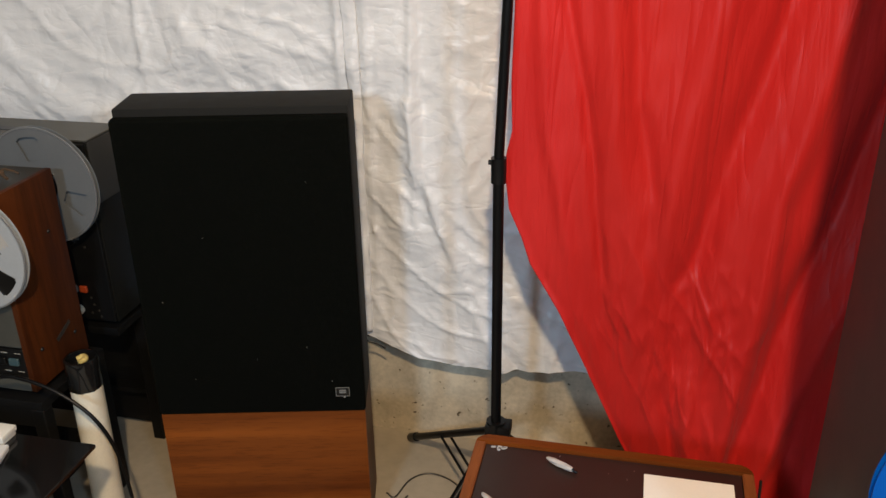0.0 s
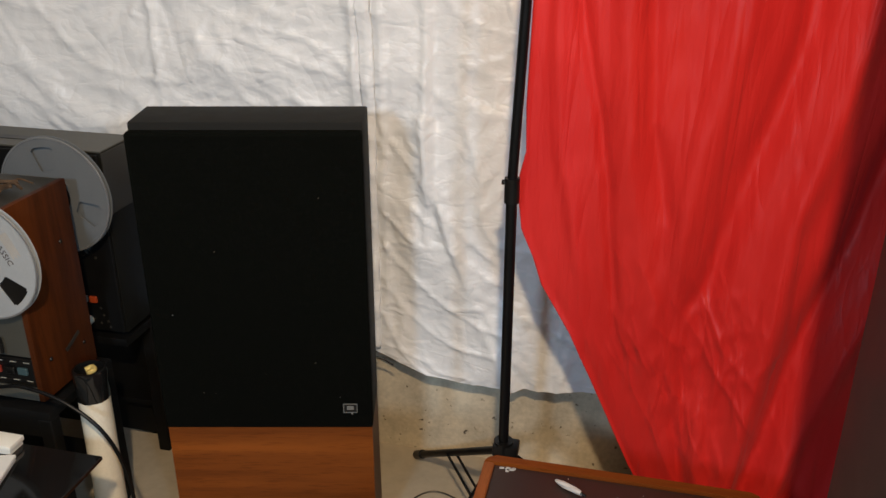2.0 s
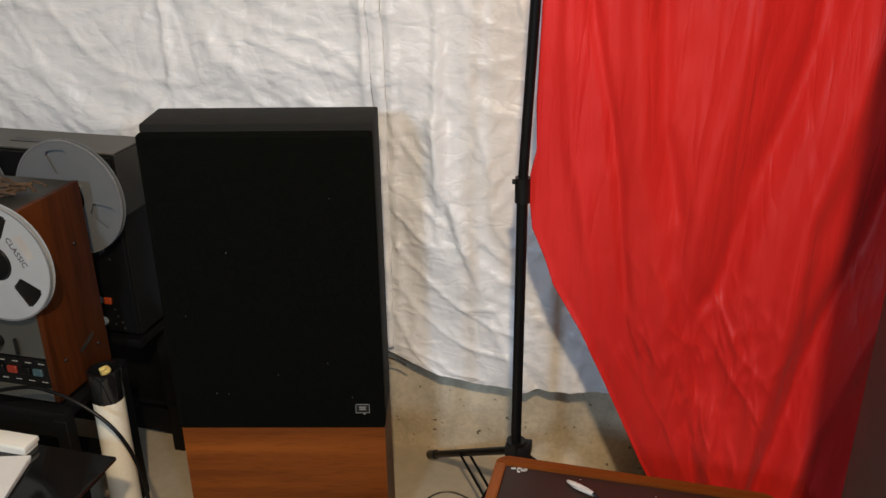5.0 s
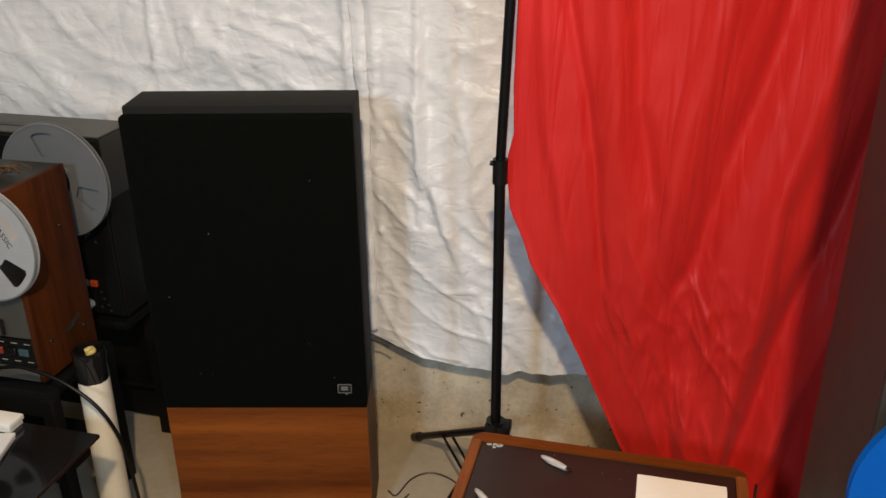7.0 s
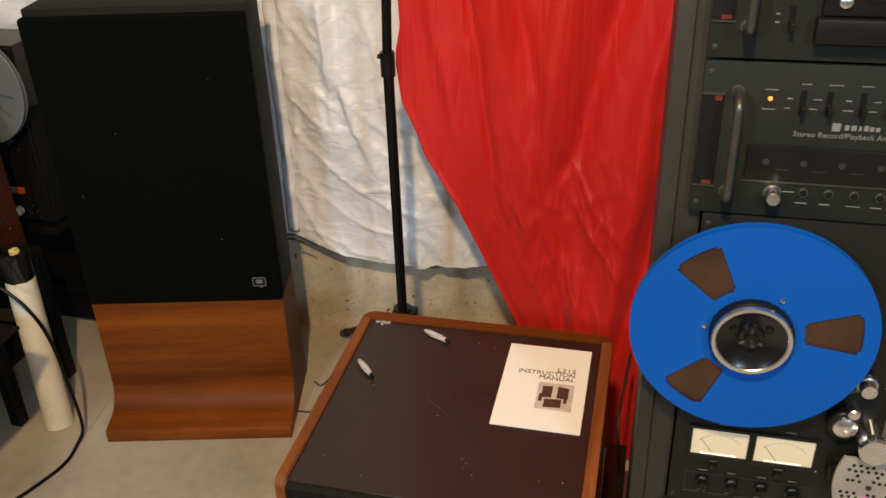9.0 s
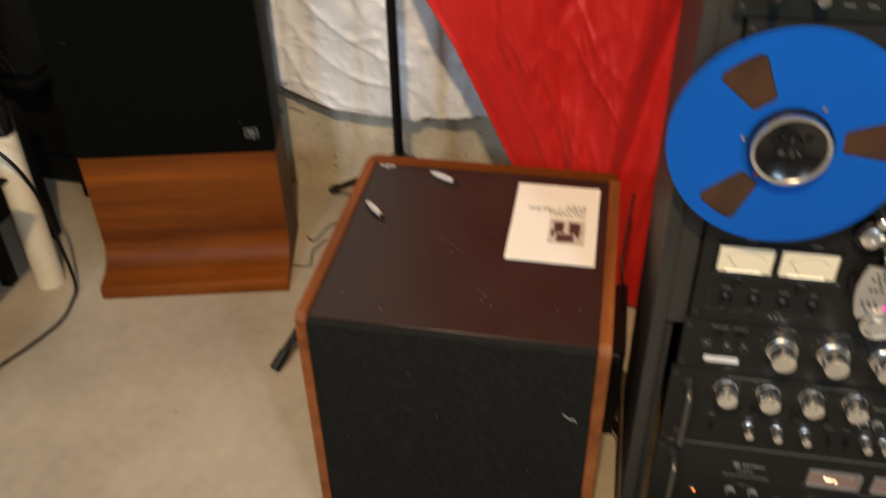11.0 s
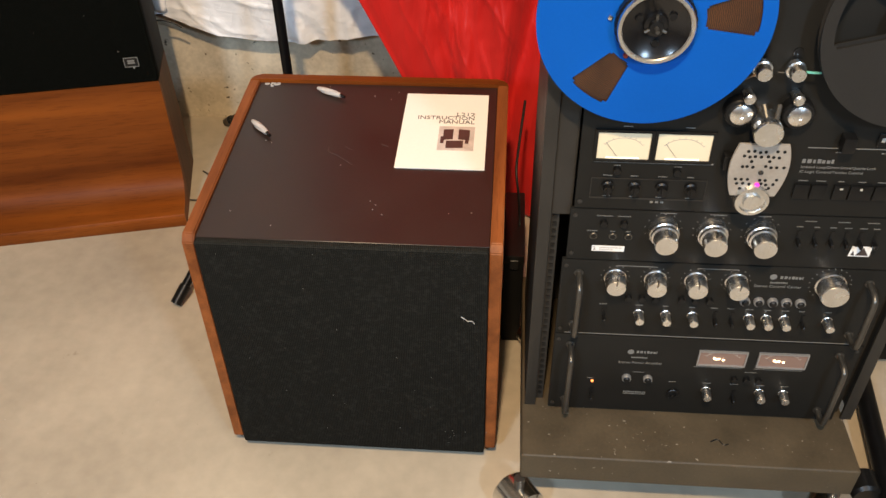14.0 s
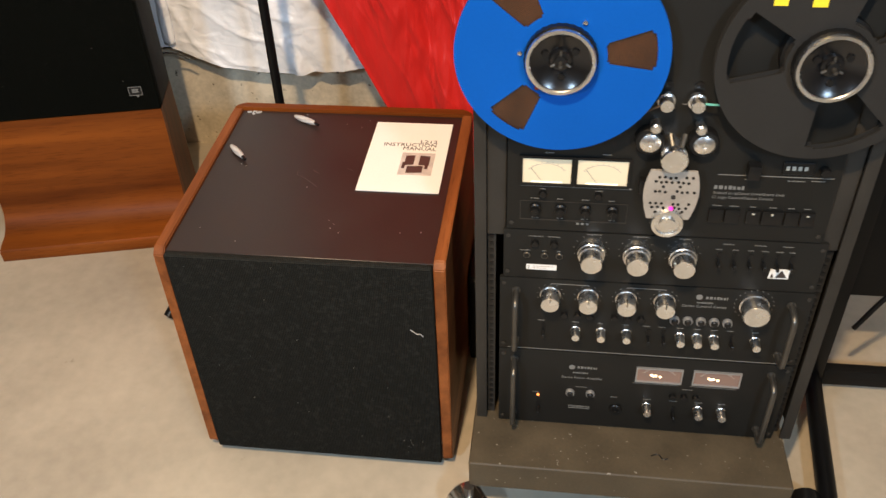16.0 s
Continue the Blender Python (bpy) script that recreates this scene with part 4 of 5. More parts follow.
def lit_meter(parent, x0, x1, z0, z1, face, bulbs=False):
    """A recessed lit meter: bezel, face, scale, needle."""
    bm, rim = bmesh.new(), 0.0022 if bulbs else 0.004
    for a, b, c, d in ((x0 - rim, x1 + rim, z0 - rim, z0), (x0 - rim, x1 + rim, z1, z1 + rim), (x0 - rim, x0, z0, z1), (x1, x1 + rim, z0, z1)):
        box(a, b, -0.0035, 0.0, c, d, bm=bm)
    mt = part("meter", bm, M_ALU_DULL if bulbs else M_BLACK, parent, "small lit level meter")
    part("meter_face", box(x0, x1, -0.0012, -0.0002, z0, z1), face, mt)
    cx, w = (x0 + x1) / 2, (x1 - x0)
    bm = bmesh.new()
    arc = [(cx + w * 0.40 * math.sin(a), z0 + (z1 - z0) * 0.30 + w * 0.30 * math.cos(a)) for a in (math.radians(-62 + 124 * k / 16) for k in range(17))]
    for p, q in zip(arc, arc[1:]):
        tube((p[0], -0.0014, p[1]), (q[0], -0.0014, q[1]), 0.0004, seg=5, bm=bm)
    for k in range(0, 17, 2):
        a = math.radians(-62 + 124 * k / 16)
        p = (cx + w * 0.40 * math.sin(a), z0 + (z1 - z0) * 0.30 + w * 0.30 * math.cos(a))
        tube((p[0], -0.0014, p[1]), (p[0] + 0.002 * math.sin(a), -0.0014, p[1] + 0.003 * math.cos(a)), 0.0004, seg=5, bm=bm)
    part("scale", bm, M_INKGREY, mt)
    part("needle", tube((cx - w * 0.10, -0.0018, z0 + 0.003), (cx - w * 0.34, -0.0018, z0 + (z1 - z0) * 0.62), 0.0003, seg=5), M_PRINT, mt)
    if bulbs:
        for dx, dz in ((-0.17, 0.50), (-0.125, 0.44), (-0.07, 0.47), (0.03, 0.40)):
            part_at("bulb", BULB, mt, (cx + dx * w, -0.001, z0 + (z1 - z0) * dz))
    else:
        part("lamp_strip", box(cx - w * 0.32, cx + w * 0.32, -0.0016, -0.0011, z0 + 0.0008, z0 + 0.0026), M_METERLAMP, mt)


def build_power_amplifier():
    u = unit("power_amplifier", "black stereo power amplifier with two lit amber meters and rod handles", "amplifier", 0.566, 1.036, 0.160, 0.3385)
    rnd = random.Random(11)
    for x in (0.592, 1.006):
        handle(u, x, 0.178, 0.322)
    lit_meter(u, 0.795, 0.866, 0.284, 0.313, M_PM, True)
    lit_meter(u, 0.887, 0.959, 0.2845, 0.3135, M_PM, True)
    knobs(u, KNOB_MINI, "small_knob", (0.818, 0.903, 0.941), 0.224)
    for x in (0.688, 0.722):
        r = part_at("ring_button", RINGBTN, u, (x, 0, 0.244))
        ROOT[r], IN_WORLD[r] = Matrix(), False
        part_at("button_cap", BTNCAP, r, (0, 0, 0))
    for x in (0.858, 0.877, 0.896):
        part_at("push_button", BTN, u, (x, 0, 0.252))
    part("headphone_socket", lathe([(0.0105, 0), (0.0105, 0.003), (0.009, 0.0045), (0.006, 0.0045), (0.0055, 0.001), (0.0005, 0.001)], 28, (0.767, 0, 0.210)), M_BLACK, u)
    part_at("lever_switch", LEVER, u, (0.635, 0, 0.203))
    part_at("lever_switch", LEVER, u, (0.864, 0, 0.211))
    part_at("indicator", LEDM, u, (0.634, 0, 0.2315))
    part("emblem", lathe([(0.005, 0), (0.005, 0.0006), (0.001, 0.0006)], 16, (0.688, 0, 0.304)), M_PRINT, u)
    lettering("Stereo Power Amplifier", 0.0072, (0.671, -0.0006, 0.2775), u, M_PRINT)
    rows = [(0.697, 0, 0.3045, 0.032, 0.0052), (0.69, 0, 0.2915, 0.026, 0.0028), (0.687, 0, 0.2085, 0.036, 0.0030), (0.687, 0, 0.2040, 0.036, 0.0022), (0.697, 0, 0.2575, 0.018, 0.0012)]
    for x in (0.818, 0.903, 0.941, 0.764, 0.861, 0.632):
        rows += marks(rnd, x, 0.238, 1)
    rows += [(0.872, 0, 0.268, 0.018, 0.0012), (0.79, 0, 0.2765, 0.075, 0.0008), (0.884, 0, 0.2765, 0.075, 0.0008)]
    bars(rows, u, M_PRINT)


def build_control_amplifier():
    u = unit("control_amplifier", "black stereo control amplifier with rows of turned aluminium knobs", "amplifier", 0.566, 1.036, 0.339, 0.493)
    rnd = random.Random(12)
    for x in (0.592, 1.006):
        handle(u, x, 0.357, 0.474)
    knobs(u, KNOB, "tone_knob", (0.645, 0.703, 0.761, 0.819), 0.463, True)
    knobs(u, KNOB_BIG, "volume_knob", (0.952,), 0.464)
    for x in (0.839, 0.859, 0.879, 0.899, 0.919):
        r = part_at("ring_button", RINGBTN, u, (x, 0, 0.4255))
        ROOT[r], IN_WORLD[r] = Matrix(), False
        part_at("button_cap", BTNCAP, r, (0, 0, 0))
    knobs(u, KNOB_MINI, "small_knob", (0.688, 0.728, 0.768, 0.851, 0.877, 0.903, 0.966), 0.392)
    for x in (0.669, 0.689, 0.709, 0.747, 0.767, 0.788):
        part_at("push_button", BTN, u, (x, 0, 0.4235))
    for x in (0.637, 0.803, 0.827, 0.932):
        part_at("lever_switch", LEVER, u, (x, 0, 0.387))
    part("emblem", lathe([(0.005, 0), (0.005, 0.0006), (0.001, 0.0006)], 16, (0.870, 0, 0.474)), M_PRINT, u)
    lettering("Stereo Control Center", 0.0072, (0.846, -0.0006, 0.4535), u, M_PRINT)
    rows = [(0.880, 0, 0.4735, 0.032, 0.0052), (0.868, 0, 0.463, 0.024, 0.003)]
    for x in (0.645, 0.703, 0.761, 0.819):
        rows += dial(x, 0.463, 0.0205)
    rows += dial(0.952, 0.464, 0.029, 17)
    for x in (0.688, 0.728, 0.768, 0.851, 0.877, 0.903, 0.966, 0.634, 0.799, 0.824, 0.928):
        rows += marks(rnd, x, 0.407, 1, 0.011)
    rows += [(0.645, 0, 0.4845, 0.058, 0.0008), (0.761, 0, 0.4845, 0.058, 0.0008), (0.58, 0, 0.3425, 0.44, 0.001)]
    bars(rows, u, M_PRINT)


def build_deck_amplifier():
    u = unit("tape_deck_control_unit", "black control unit with three large stepped aluminium knobs", "tape deck unit", 0.571, 1.034, 0.4935, 0.5865)
    rnd = random.Random(13)
    knobs(u, KNOB_STEP, "stepped_knob", (0.701, 0.767, 0.833), 0.556)
    for x in (0.618, 0.646):
        part_at("push_button", BTN, u, (x, 0, 0.564))
    for x in (0.606, 0.633, 0.655):
        jack(u, x, 0.540)
    for x in (0.886, 0.908, 0.930, 0.950, 0.969, 0.989):
        part_at("lever_switch", LEVER, u, (x, 0, 0.549))
    lab = part("paper_label", box(0.606, 0.652, -0.0006, 0.0, 0.5115, 0.5215), M_WHITE, u, "small white numbered paper label")
    lettering("2", 0.0085, (0.6075, -0.0007, 0.5135), lab, M_INK)
    bars([(0.6165, -0.0004, 0.5185, 0.032, 0.0018), (0.6165, -0.0004, 0.5150, 0.020, 0.0014)], lab, M_INKGREY)
    st = part("sticker", slab([(0.961, 0.5185), (0.990, 0.5185), (0.990, 0.5365), (0.963, 0.5365)], "y", -0.0006, 0.0), M_WHITE, u, "small white sticker with a black triangle")
    bm = slab([(0.9705, 0.5205), (0.979, 0.5345), (0.988, 0.5205)], "y", -0.0010, -0.0005)
    slab([(0.964, 0.5205), (0.969, 0.5205), (0.966, 0.529)], "y", -0.0010, -0.0005, bm=bm)
    part("triangle", bm, M_INK, st)
    rows = []
    for x in (0.701, 0.767, 0.833):
        rows += dial(x, 0.556, 0.0255) + marks(rnd, x + 0.004, 0.5835, 1, 0.022)
    for x in (0.886, 0.908, 0.930, 0.950, 0.969, 0.989):
        rows += marks(rnd, x, 0.568, 1, 0.011)
    for x in (0.897, 0.940, 0.979):
        rows += marks(rnd, x, 0.578, 1, 0.016)
    rows += marks(rnd, 0.618, 0.5755, 1, 0.022) + marks(rnd, 0.646, 0.5755, 1, 0.018) + marks(rnd, 0.604, 0.5485, 1, 0.016) + marks(rnd, 0.633, 0.5485, 1, 0.008) + marks(rnd, 0.655, 0.5485, 1, 0.008)
    bars(rows, u, M_PRINT)


def flange(r0, r1, windows, half, ri, ro, d0, d1, at, n=144):
    """A reel flange with openings cut right through it: a ring of cells, the cells in a window left out."""
    bm = bmesh.new()
    radii = sorted({r0, ri, ri + 0.003, (ri + ro) / 2, ro - 0.003, ro, r1})
    a_of = [2 * math.pi * i / n for i in range(n)]

    def hole(rm, am):
        for w in windows:
            dlt = (am - math.radians(w) + math.pi) % (2 * math.pi) - math.pi
            edge = math.radians(half) * (0.82 if rm < ri + 0.003 or rm > ro - 0.003 else 1.0)
            if ri < rm < ro and abs(dlt) < edge:
                return True
        return False
    front, back = {}, {}
    for j, r in enumerate(radii):
        for i, a in enumerate(a_of):
            c, s = math.cos(a), math.sin(a)
            front[j, i] = bm.verts.new((at[0] + r * c, at[1] - d1, at[2] + r * s))
            back[j, i] = bm.verts.new((at[0] + r * c, at[1] - d0, at[2] + r * s))
    cells = {(j, i) for j in range(len(radii) - 1) for i in range(n) if not hole((radii[j] + radii[j + 1]) / 2, a_of[i] + math.pi / n)}
    for j, i in cells:
        k = (i + 1) % n
        bm.faces.new((front[j, i], front[j + 1, i], front[j + 1, k], front[j, k]))
        bm.faces.new((back[j, i], back[j, k], back[j + 1, k], back[j + 1, i]))
        if (j, (i - 1) % n) not in cells:
            bm.faces.new((front[j, i], back[j, i], back[j + 1, i], front[j + 1, i]))
        if (j, k) not in cells:
            bm.faces.new((front[j, k], front[j + 1, k], back[j + 1, k], back[j, k]))
        if (j - 1, i) not in cells:
            bm.faces.new((front[j, i], front[j, k], back[j, k], back[j, i]))
        if (j + 1, i) not in cells:
            bm.faces.new((front[j + 1, i], back[j + 1, i], back[j + 1, k], front[j + 1, k]))
    bmesh.ops.delete(bm, geom=[v for v in bm.verts if not v.link_faces], context="VERTS")
    return bm


def build_reel(name, label, at, mat, windows, half, ri, ro, pack, group, tape=M_TAPE, solid_back=False, clamp=True, pins=(), r1=0.1335, world=True, m=None, thick=0.0125):
    """A 27 cm tape reel: two pierced flanges, the wound tape, the hub clamp with its bright ring."""
    x, y, z = at
    rl = thing(name, label, "tape reel", m if m is not None else pose(x, y, z), group=group, world=m is None)
    if m is not None:
        x = y = z = 0.0
    d = thick
    part("rear_flange", flange(0.04, r1, () if solid_back else windows, half, ri, ro, 0.0, 0.0016, (x, y, z)), mat, rl, smooth=25)
    part("front_flange", flange(0.04, r1, windows, half, ri, ro, d - 0.0016, d, (x, y, z)), mat, rl, smooth=25)
    if pack:
        part("wound_tape", lathe([(0.042, 0.003), (pack, 0.003), (pack, d - 0.003), (0.042, d - 0.003)], 72, (x, y, z)), tape, rl, "wound magnetic tape")
    part("hub", lathe([(0.002, 0.0016), (0.0415, 0.0016), (0.0415, d - 0.0017), (0.002, d - 0.0017)], 48, (x, y, z)), M_BLACKREEL, rl)
    if clamp:
        cl = part("hub_clamp", lathe([(0.046, d + 0.0003), (0.046, d + 0.010), (0.0445, d + 0.012), (0.0374, d + 0.0121), (0.0374, d + 0.001), (0.002, d + 0.001)], 60, (x, y, z), knurl=0.02), M_BLACK, rl, "black knurled hub clamp with bright ring")
        part("bright_ring", lathe([(0.0375, d + 0.008), (0.0375, d + 0.0165), (0.0388, d + 0.018), (0.0425, d + 0.018), (0.0435, d + 0.0165), (0.0435, d + 0.0122)], 60, (x, y, z), ring=True), M_ALU, cl)
        part("hub_cone", lathe([(0.0372, d + 0.0155), (0.030, d + 0.011), (0.014, d + 0.006), (0.013, d + 0.009), (0.006, d + 0.010), (0.001, d + 0.010)], 40, (x, y, z), hollow=True), M_HUB, cl)
        for a in (35, 155, 275):
            c, s = math.cos(math.radians(a)), math.sin(math.radians(a))
            part("cone_hole", lathe([(0.0042, d + 0.0075), (0.0042, d + 0.0112), (0.001, d + 0.0112)], 16, (x + 0.021 * c, y, z + 0.021 * s)), M_BLACK, cl)
        part("centre_cap", lathe([(0.0085, d + 0.006), (0.0075, d + 0.015), (0.001, d + 0.016)], 24, (x, y, z)), M_BLACK, cl)
        bm = tube((x, y - d - 0.006, z), (x, y - d - 0.026, z), 0.0032, 0.0022, 12)
        for a in (90, 210, 330):
            c, s = math.cos(math.radians(a)), math.sin(math.radians(a))
            tube((x + 0.004 * c, y - d - 0.011, z + 0.004 * s), (x + 0.014 * c, y - d - 0.011, z + 0.014 * s), 0.0018, seg=8, bm=bm)
        part("spindle", bm, M_STEEL, cl)
    for a, rr, pm in pins:
        c, s = math.cos(math.radians(a)), math.sin(math.radians(a))
        part("pin", lathe([(0.0032, d + 0.0002), (0.0028, d + 0.003), (0.0006, d + 0.0036)], 12, (x + rr * c, y, z + rr * s)), pm, rl)
    return rl


def build_reel_deck():
    u = unit("open_reel_deck", "black open reel tape deck with lit meters and chrome tape path", "tape deck", 0.575, 1.022, 0.587, 1.0100)
    rnd = random.Random(14)
    lit_meter(u, 0.5965, 0.664, 0.672, 0.713, M_VU)
    lit_meter(u, 0.6725, 0.7415, 0.672, 0.713, M_VU)
    part("meter_line", box(0.594, 0.749, -0.0008, 0.0, 0.6655, 0.6675), M_PRINT, u)
    # switch plate
    bm = bmesh.new()
    for a, b, c, d in ((0.594, 0.747, 0.606, 0.608), (0.594, 0.747, 0.639, 0.640), (0.594, 0.595, 0.608, 0.639), (0.746, 0.747, 0.608, 0.639)):
        box(a, b, -0.0008, 0.0, c, d, bm=bm)
    part("switch_plate", bm, M_RACK, u)
    for x in (0.616, 0.652, 0.688, 0.726):
        k = part("rotary_switch", lathe([(0.0085, 0), (0.0085, 0.004), (0.0062, 0.006), (0.0058, 0.013), (0.001, 0.0135)], 24, (x, 0, 0.628)), M_BLACK, u)
        part("switch_bar", box(x - 0.0018, x + 0.0018, -0.0155, -0.0132, 0.621, 0.635), M_BLACK, k)
    rows = []
    for x in (0.616, 0.652, 0.688, 0.726):
        rows += marks(rnd, x, 0.6445, 1, 0.012) + marks(rnd, x, 0.6105, 1, 0.01)
    rows += [(0.622, 0, 0.661, 0.008, 0.0012), (0.70, 0, 0.661, 0.010, 0.0012), (0.627, 0, 0.7215, 0.012, 0.001), (0.705, 0, 0.7215, 0.012, 0.001)]
    for x in (0.626, 0.704):
        part_at("push_button", BTN, u, (x, 0, 0.6545))
    rows += [(0.676 + k * 0.007, 0, 0.602, 0.004, 0.003) for k in range(3)]
    # tape path: tension posts, rollers, head knob, perforated cover, capstan
    posts = to_mesh("tension_post", lathe([(0.006, 0), (0.006, 0.004), (0.0115, 0.005), (0.0115, 0.012), (0.0095, 0.013), (0.0092, 0.024), (0.0082, 0.0255), (0.001, 0.0255)], 36), M_ALU)
    for x in (0.778, 0.817):
        part_at("tension_post", posts, u, (x, 0, 0.812))
        part("slot", lathe([(0.007, 0), (0.007, 0.0012), (0.001, 0.0012)], 20, (x + 0.001, 0, 0.829)), M_BLACK, u)
    part("tape_tongue", pipe([(0.772, -0.016, 0.809), (0.762, -0.016, 0.804), (0.750, -0.016, 0.797)], 0.0018, 6, 4), M_TWIG, u)
    part("leader_end", pipe([(0.822, -0.018, 0.814), (0.834, -0.018, 0.813), (0.844, -0.018, 0.813)], 0.0016, 6, 4), material("green_leader", (0.12, 0.42, 0.34), 0.5), u)
    roll = to_mesh("guide_roller", lathe([(0.0195, 0), (0.0195, 0.014), (0.018, 0.016), (0.013, 0.016), (0.012, 0.019), (0.004, 0.020), (0.001, 0.020)], 36), M_BLACK)
    cap = to_mesh("roller_cap", lathe([(0.0142, 0.0162), (0.0135, 0.019), (0.007, 0.0225), (0.0030, 0.0225), (0.0028, 0.0205), (0.0005, 0.0205)], 30), M_ALU)
    for x in (0.764, 0.8335):
        r = part_at("guide_roller", roll, u, (x, 0, 0.753))
        ROOT[r], IN_WORLD[r] = Matrix(), False
        part_at("roller_cap", cap, r, (0, 0, 0))
    peg = to_mesh("guide_peg", lathe([(0.0055, 0), (0.0055, 0.018), (0.007, 0.019), (0.007, 0.026), (0.005, 0.028), (0.001, 0.028)], 24), M_ALU)
    for x in (0.768, 0.8255):
        part_at("guide_peg", peg, u, (x, 0, 0.779))
    for ax, bx in ((0.789, 0.793), (0.808, 0.803)):
        part("lift_arm", tube((ax, -0.014, 0.766), (bx, -0.030, 0.752), 0.0035, seg=10), M_STEEL, u)
    # cover with a pointed barrel outline, pierced with dark holes
    out = []
    for k in range(13):
        t = k / 12
        out.append((0.7995 + 0.0215 + 0.0155 * math.sin(math.pi * (0.15 + 0.65 * t)), 0.637 + 0.079 * t))
    out = out + [(1.599 - px, pz) for px, pz in reversed(out)]
    cover = part("head_cover", slab(out, "y", -0.026, -0.022), M_PLATE, u, "pierced grey steel head cover")
    part("head_block", box(0.779, 0.820, -0.0218, 0.0, 0.645, 0.705, 0.002), M_BLACK, u)
    bm = bmesh.new()
    for row, z in enumerate((0.6490, 0.6560, 0.6630, 0.6830, 0.6905, 0.6980, 0.7055)):
        for k in range(8):
            x = 0.7735 + k * 0.0074 + (row % 2) * 0.0037 + rnd.uniform(-0.0012, 0.0012)
            if abs(x - 0.7995) < 0.0215 + 0.010 * math.sin((z - 0.64) / 0.075 * 3.0) and rnd.random() < 0.72:
                lathe([(0.0022, 0), (0.0022, 0.0005), (0.0003, 0.0005)], 10, (x, -0.026, z + rnd.uniform(-0.001, 0.001)), bm=bm)
    part("hole_pattern", bm, M_BLACK, cover)
    part_at("screw", SCREW, cover, (0.803, -0.026, 0.674))
    part("head_knob", lathe([(0.0160, 0.0), (0.0160, 0.026), (0.0178, 0.028), (0.0178, 0.040), (0.0168, 0.042), (0.001, 0.042)], 48, (0.7955, 0, 0.740)), M_ALU, u)
    part("capstan_wheel", lathe([(0.023, 0.0), (0.023, 0.030), (0.0215, 0.0335), (0.017, 0.034), (0.016, 0.031), (0.012, 0.031), (0.0112, 0.036), (0.005, 0.0365), (0.001, 0.0365)], 48, (0.7995, 0, 0.632)), M_ALU, u)
    part("strobe_light", lathe([(0.0034, 0.026), (0.0030, 0.029), (0.0008, 0.030)], 14, (0.8020, 0, 0.655)), M_PINK, u)
    part("side_lever", box(0.757, 0.768, -0.016, 0.0, 0.668, 0.690, 0.003), M_BLACK, u)
    # right-hand controls
    lettering("Isolated Loop/Direct Drive/Quartz Lock", 0.0058, (0.860, -0.0006, 0.6655), u, M_PRINT)
    lettering("IC Logic Control/Tension Control", 0.0058, (0.860, -0.0006, 0.6580), u, M_PRINT)
    bars([(0.860, 0, 0.6765, 0.040, 0.0062)], u, M_PRINT, "maker_mark")
    for x0, x1 in ((0.859, 0.879), (0.881, 0.901)):
        part("transport_button", box(x0, x1, -0.0045, 0.0, 0.618, 0.641, 0.0015), M_BLACK, u)
    for x0, x1 in ((0.910, 0.929), (0.931, 0.960), (0.962, 0.981), (0.983, 1.002)):
        part("transport_button", box(x0, x1, -0.0045, 0.0, 0.618, 0.641, 0.0015), M_BLACK, u)
    for x in (0.869, 0.891, 0.919, 0.945, 0.971, 0.992):
        rows += marks(rnd, x, 0.6455, 1, 0.012)
    bars([(0.917, -0.0050, 0.6365, 0.004, 0.002), (0.943, -0.0050, 0.6365, 0.003, 0.003), (0.990, -0.0050, 0.6365, 0.004, 0.002)], u, M_LETTER, "button_marks")
    part("speed_switch", box(0.897, 0.914, -0.018, 0.0, 0.700, 0.722, 0.003), M_BLACK, u)
    ct = part("tape_counter", box(0.944, 0.985, -0.003, 0.0, 0.702, 0.722, 0.001, 1), M_BLACK, u)
    part("counter_digits", bars_bm([(0.948 + k * 0.0078, -0.0032, 0.713, 0.0045, 0.006) for k in range(4)]), M_LETTER, ct)
    part("counter_reset", lathe([(0.0065, 0), (0.0065, 0.012), (0.001, 0.0125)], 20, (0.998, 0, 0.711)), M_BLACK, u)
    rows += [(0.862, 0, 0.697, 0.152, 0.001), (0.898, 0, 0.691, 0.016, 0.002), (0.955, 0, 0.691, 0.022, 0.0016), (0.985, 0, 0.692, 0.018, 0.001), (0.80, 0, 0.803, 0.016, 0.0008)]
    bars(rows, u, M_PRINT)
    for cx, cz in ((0.6405, 0.879), (0.960, 0.880)):
        part("spindle_table", lathe([(0.055, 0), (0.055, 0.015), (0.05, 0.0178), (0.001, 0.0178)], 40, (cx, 0, cz)), M_BLACK, u)


def bars_bm(rows):
    bm = bmesh.new()
    for x, y, z, w, h in rows:
        box(x, x + w, y - 0.0006, y + 0.001, z - h / 2, z + h / 2, bm=bm)
    return bm


RACK_SHIFT = Vector((-0.003, 0, -0.0072))


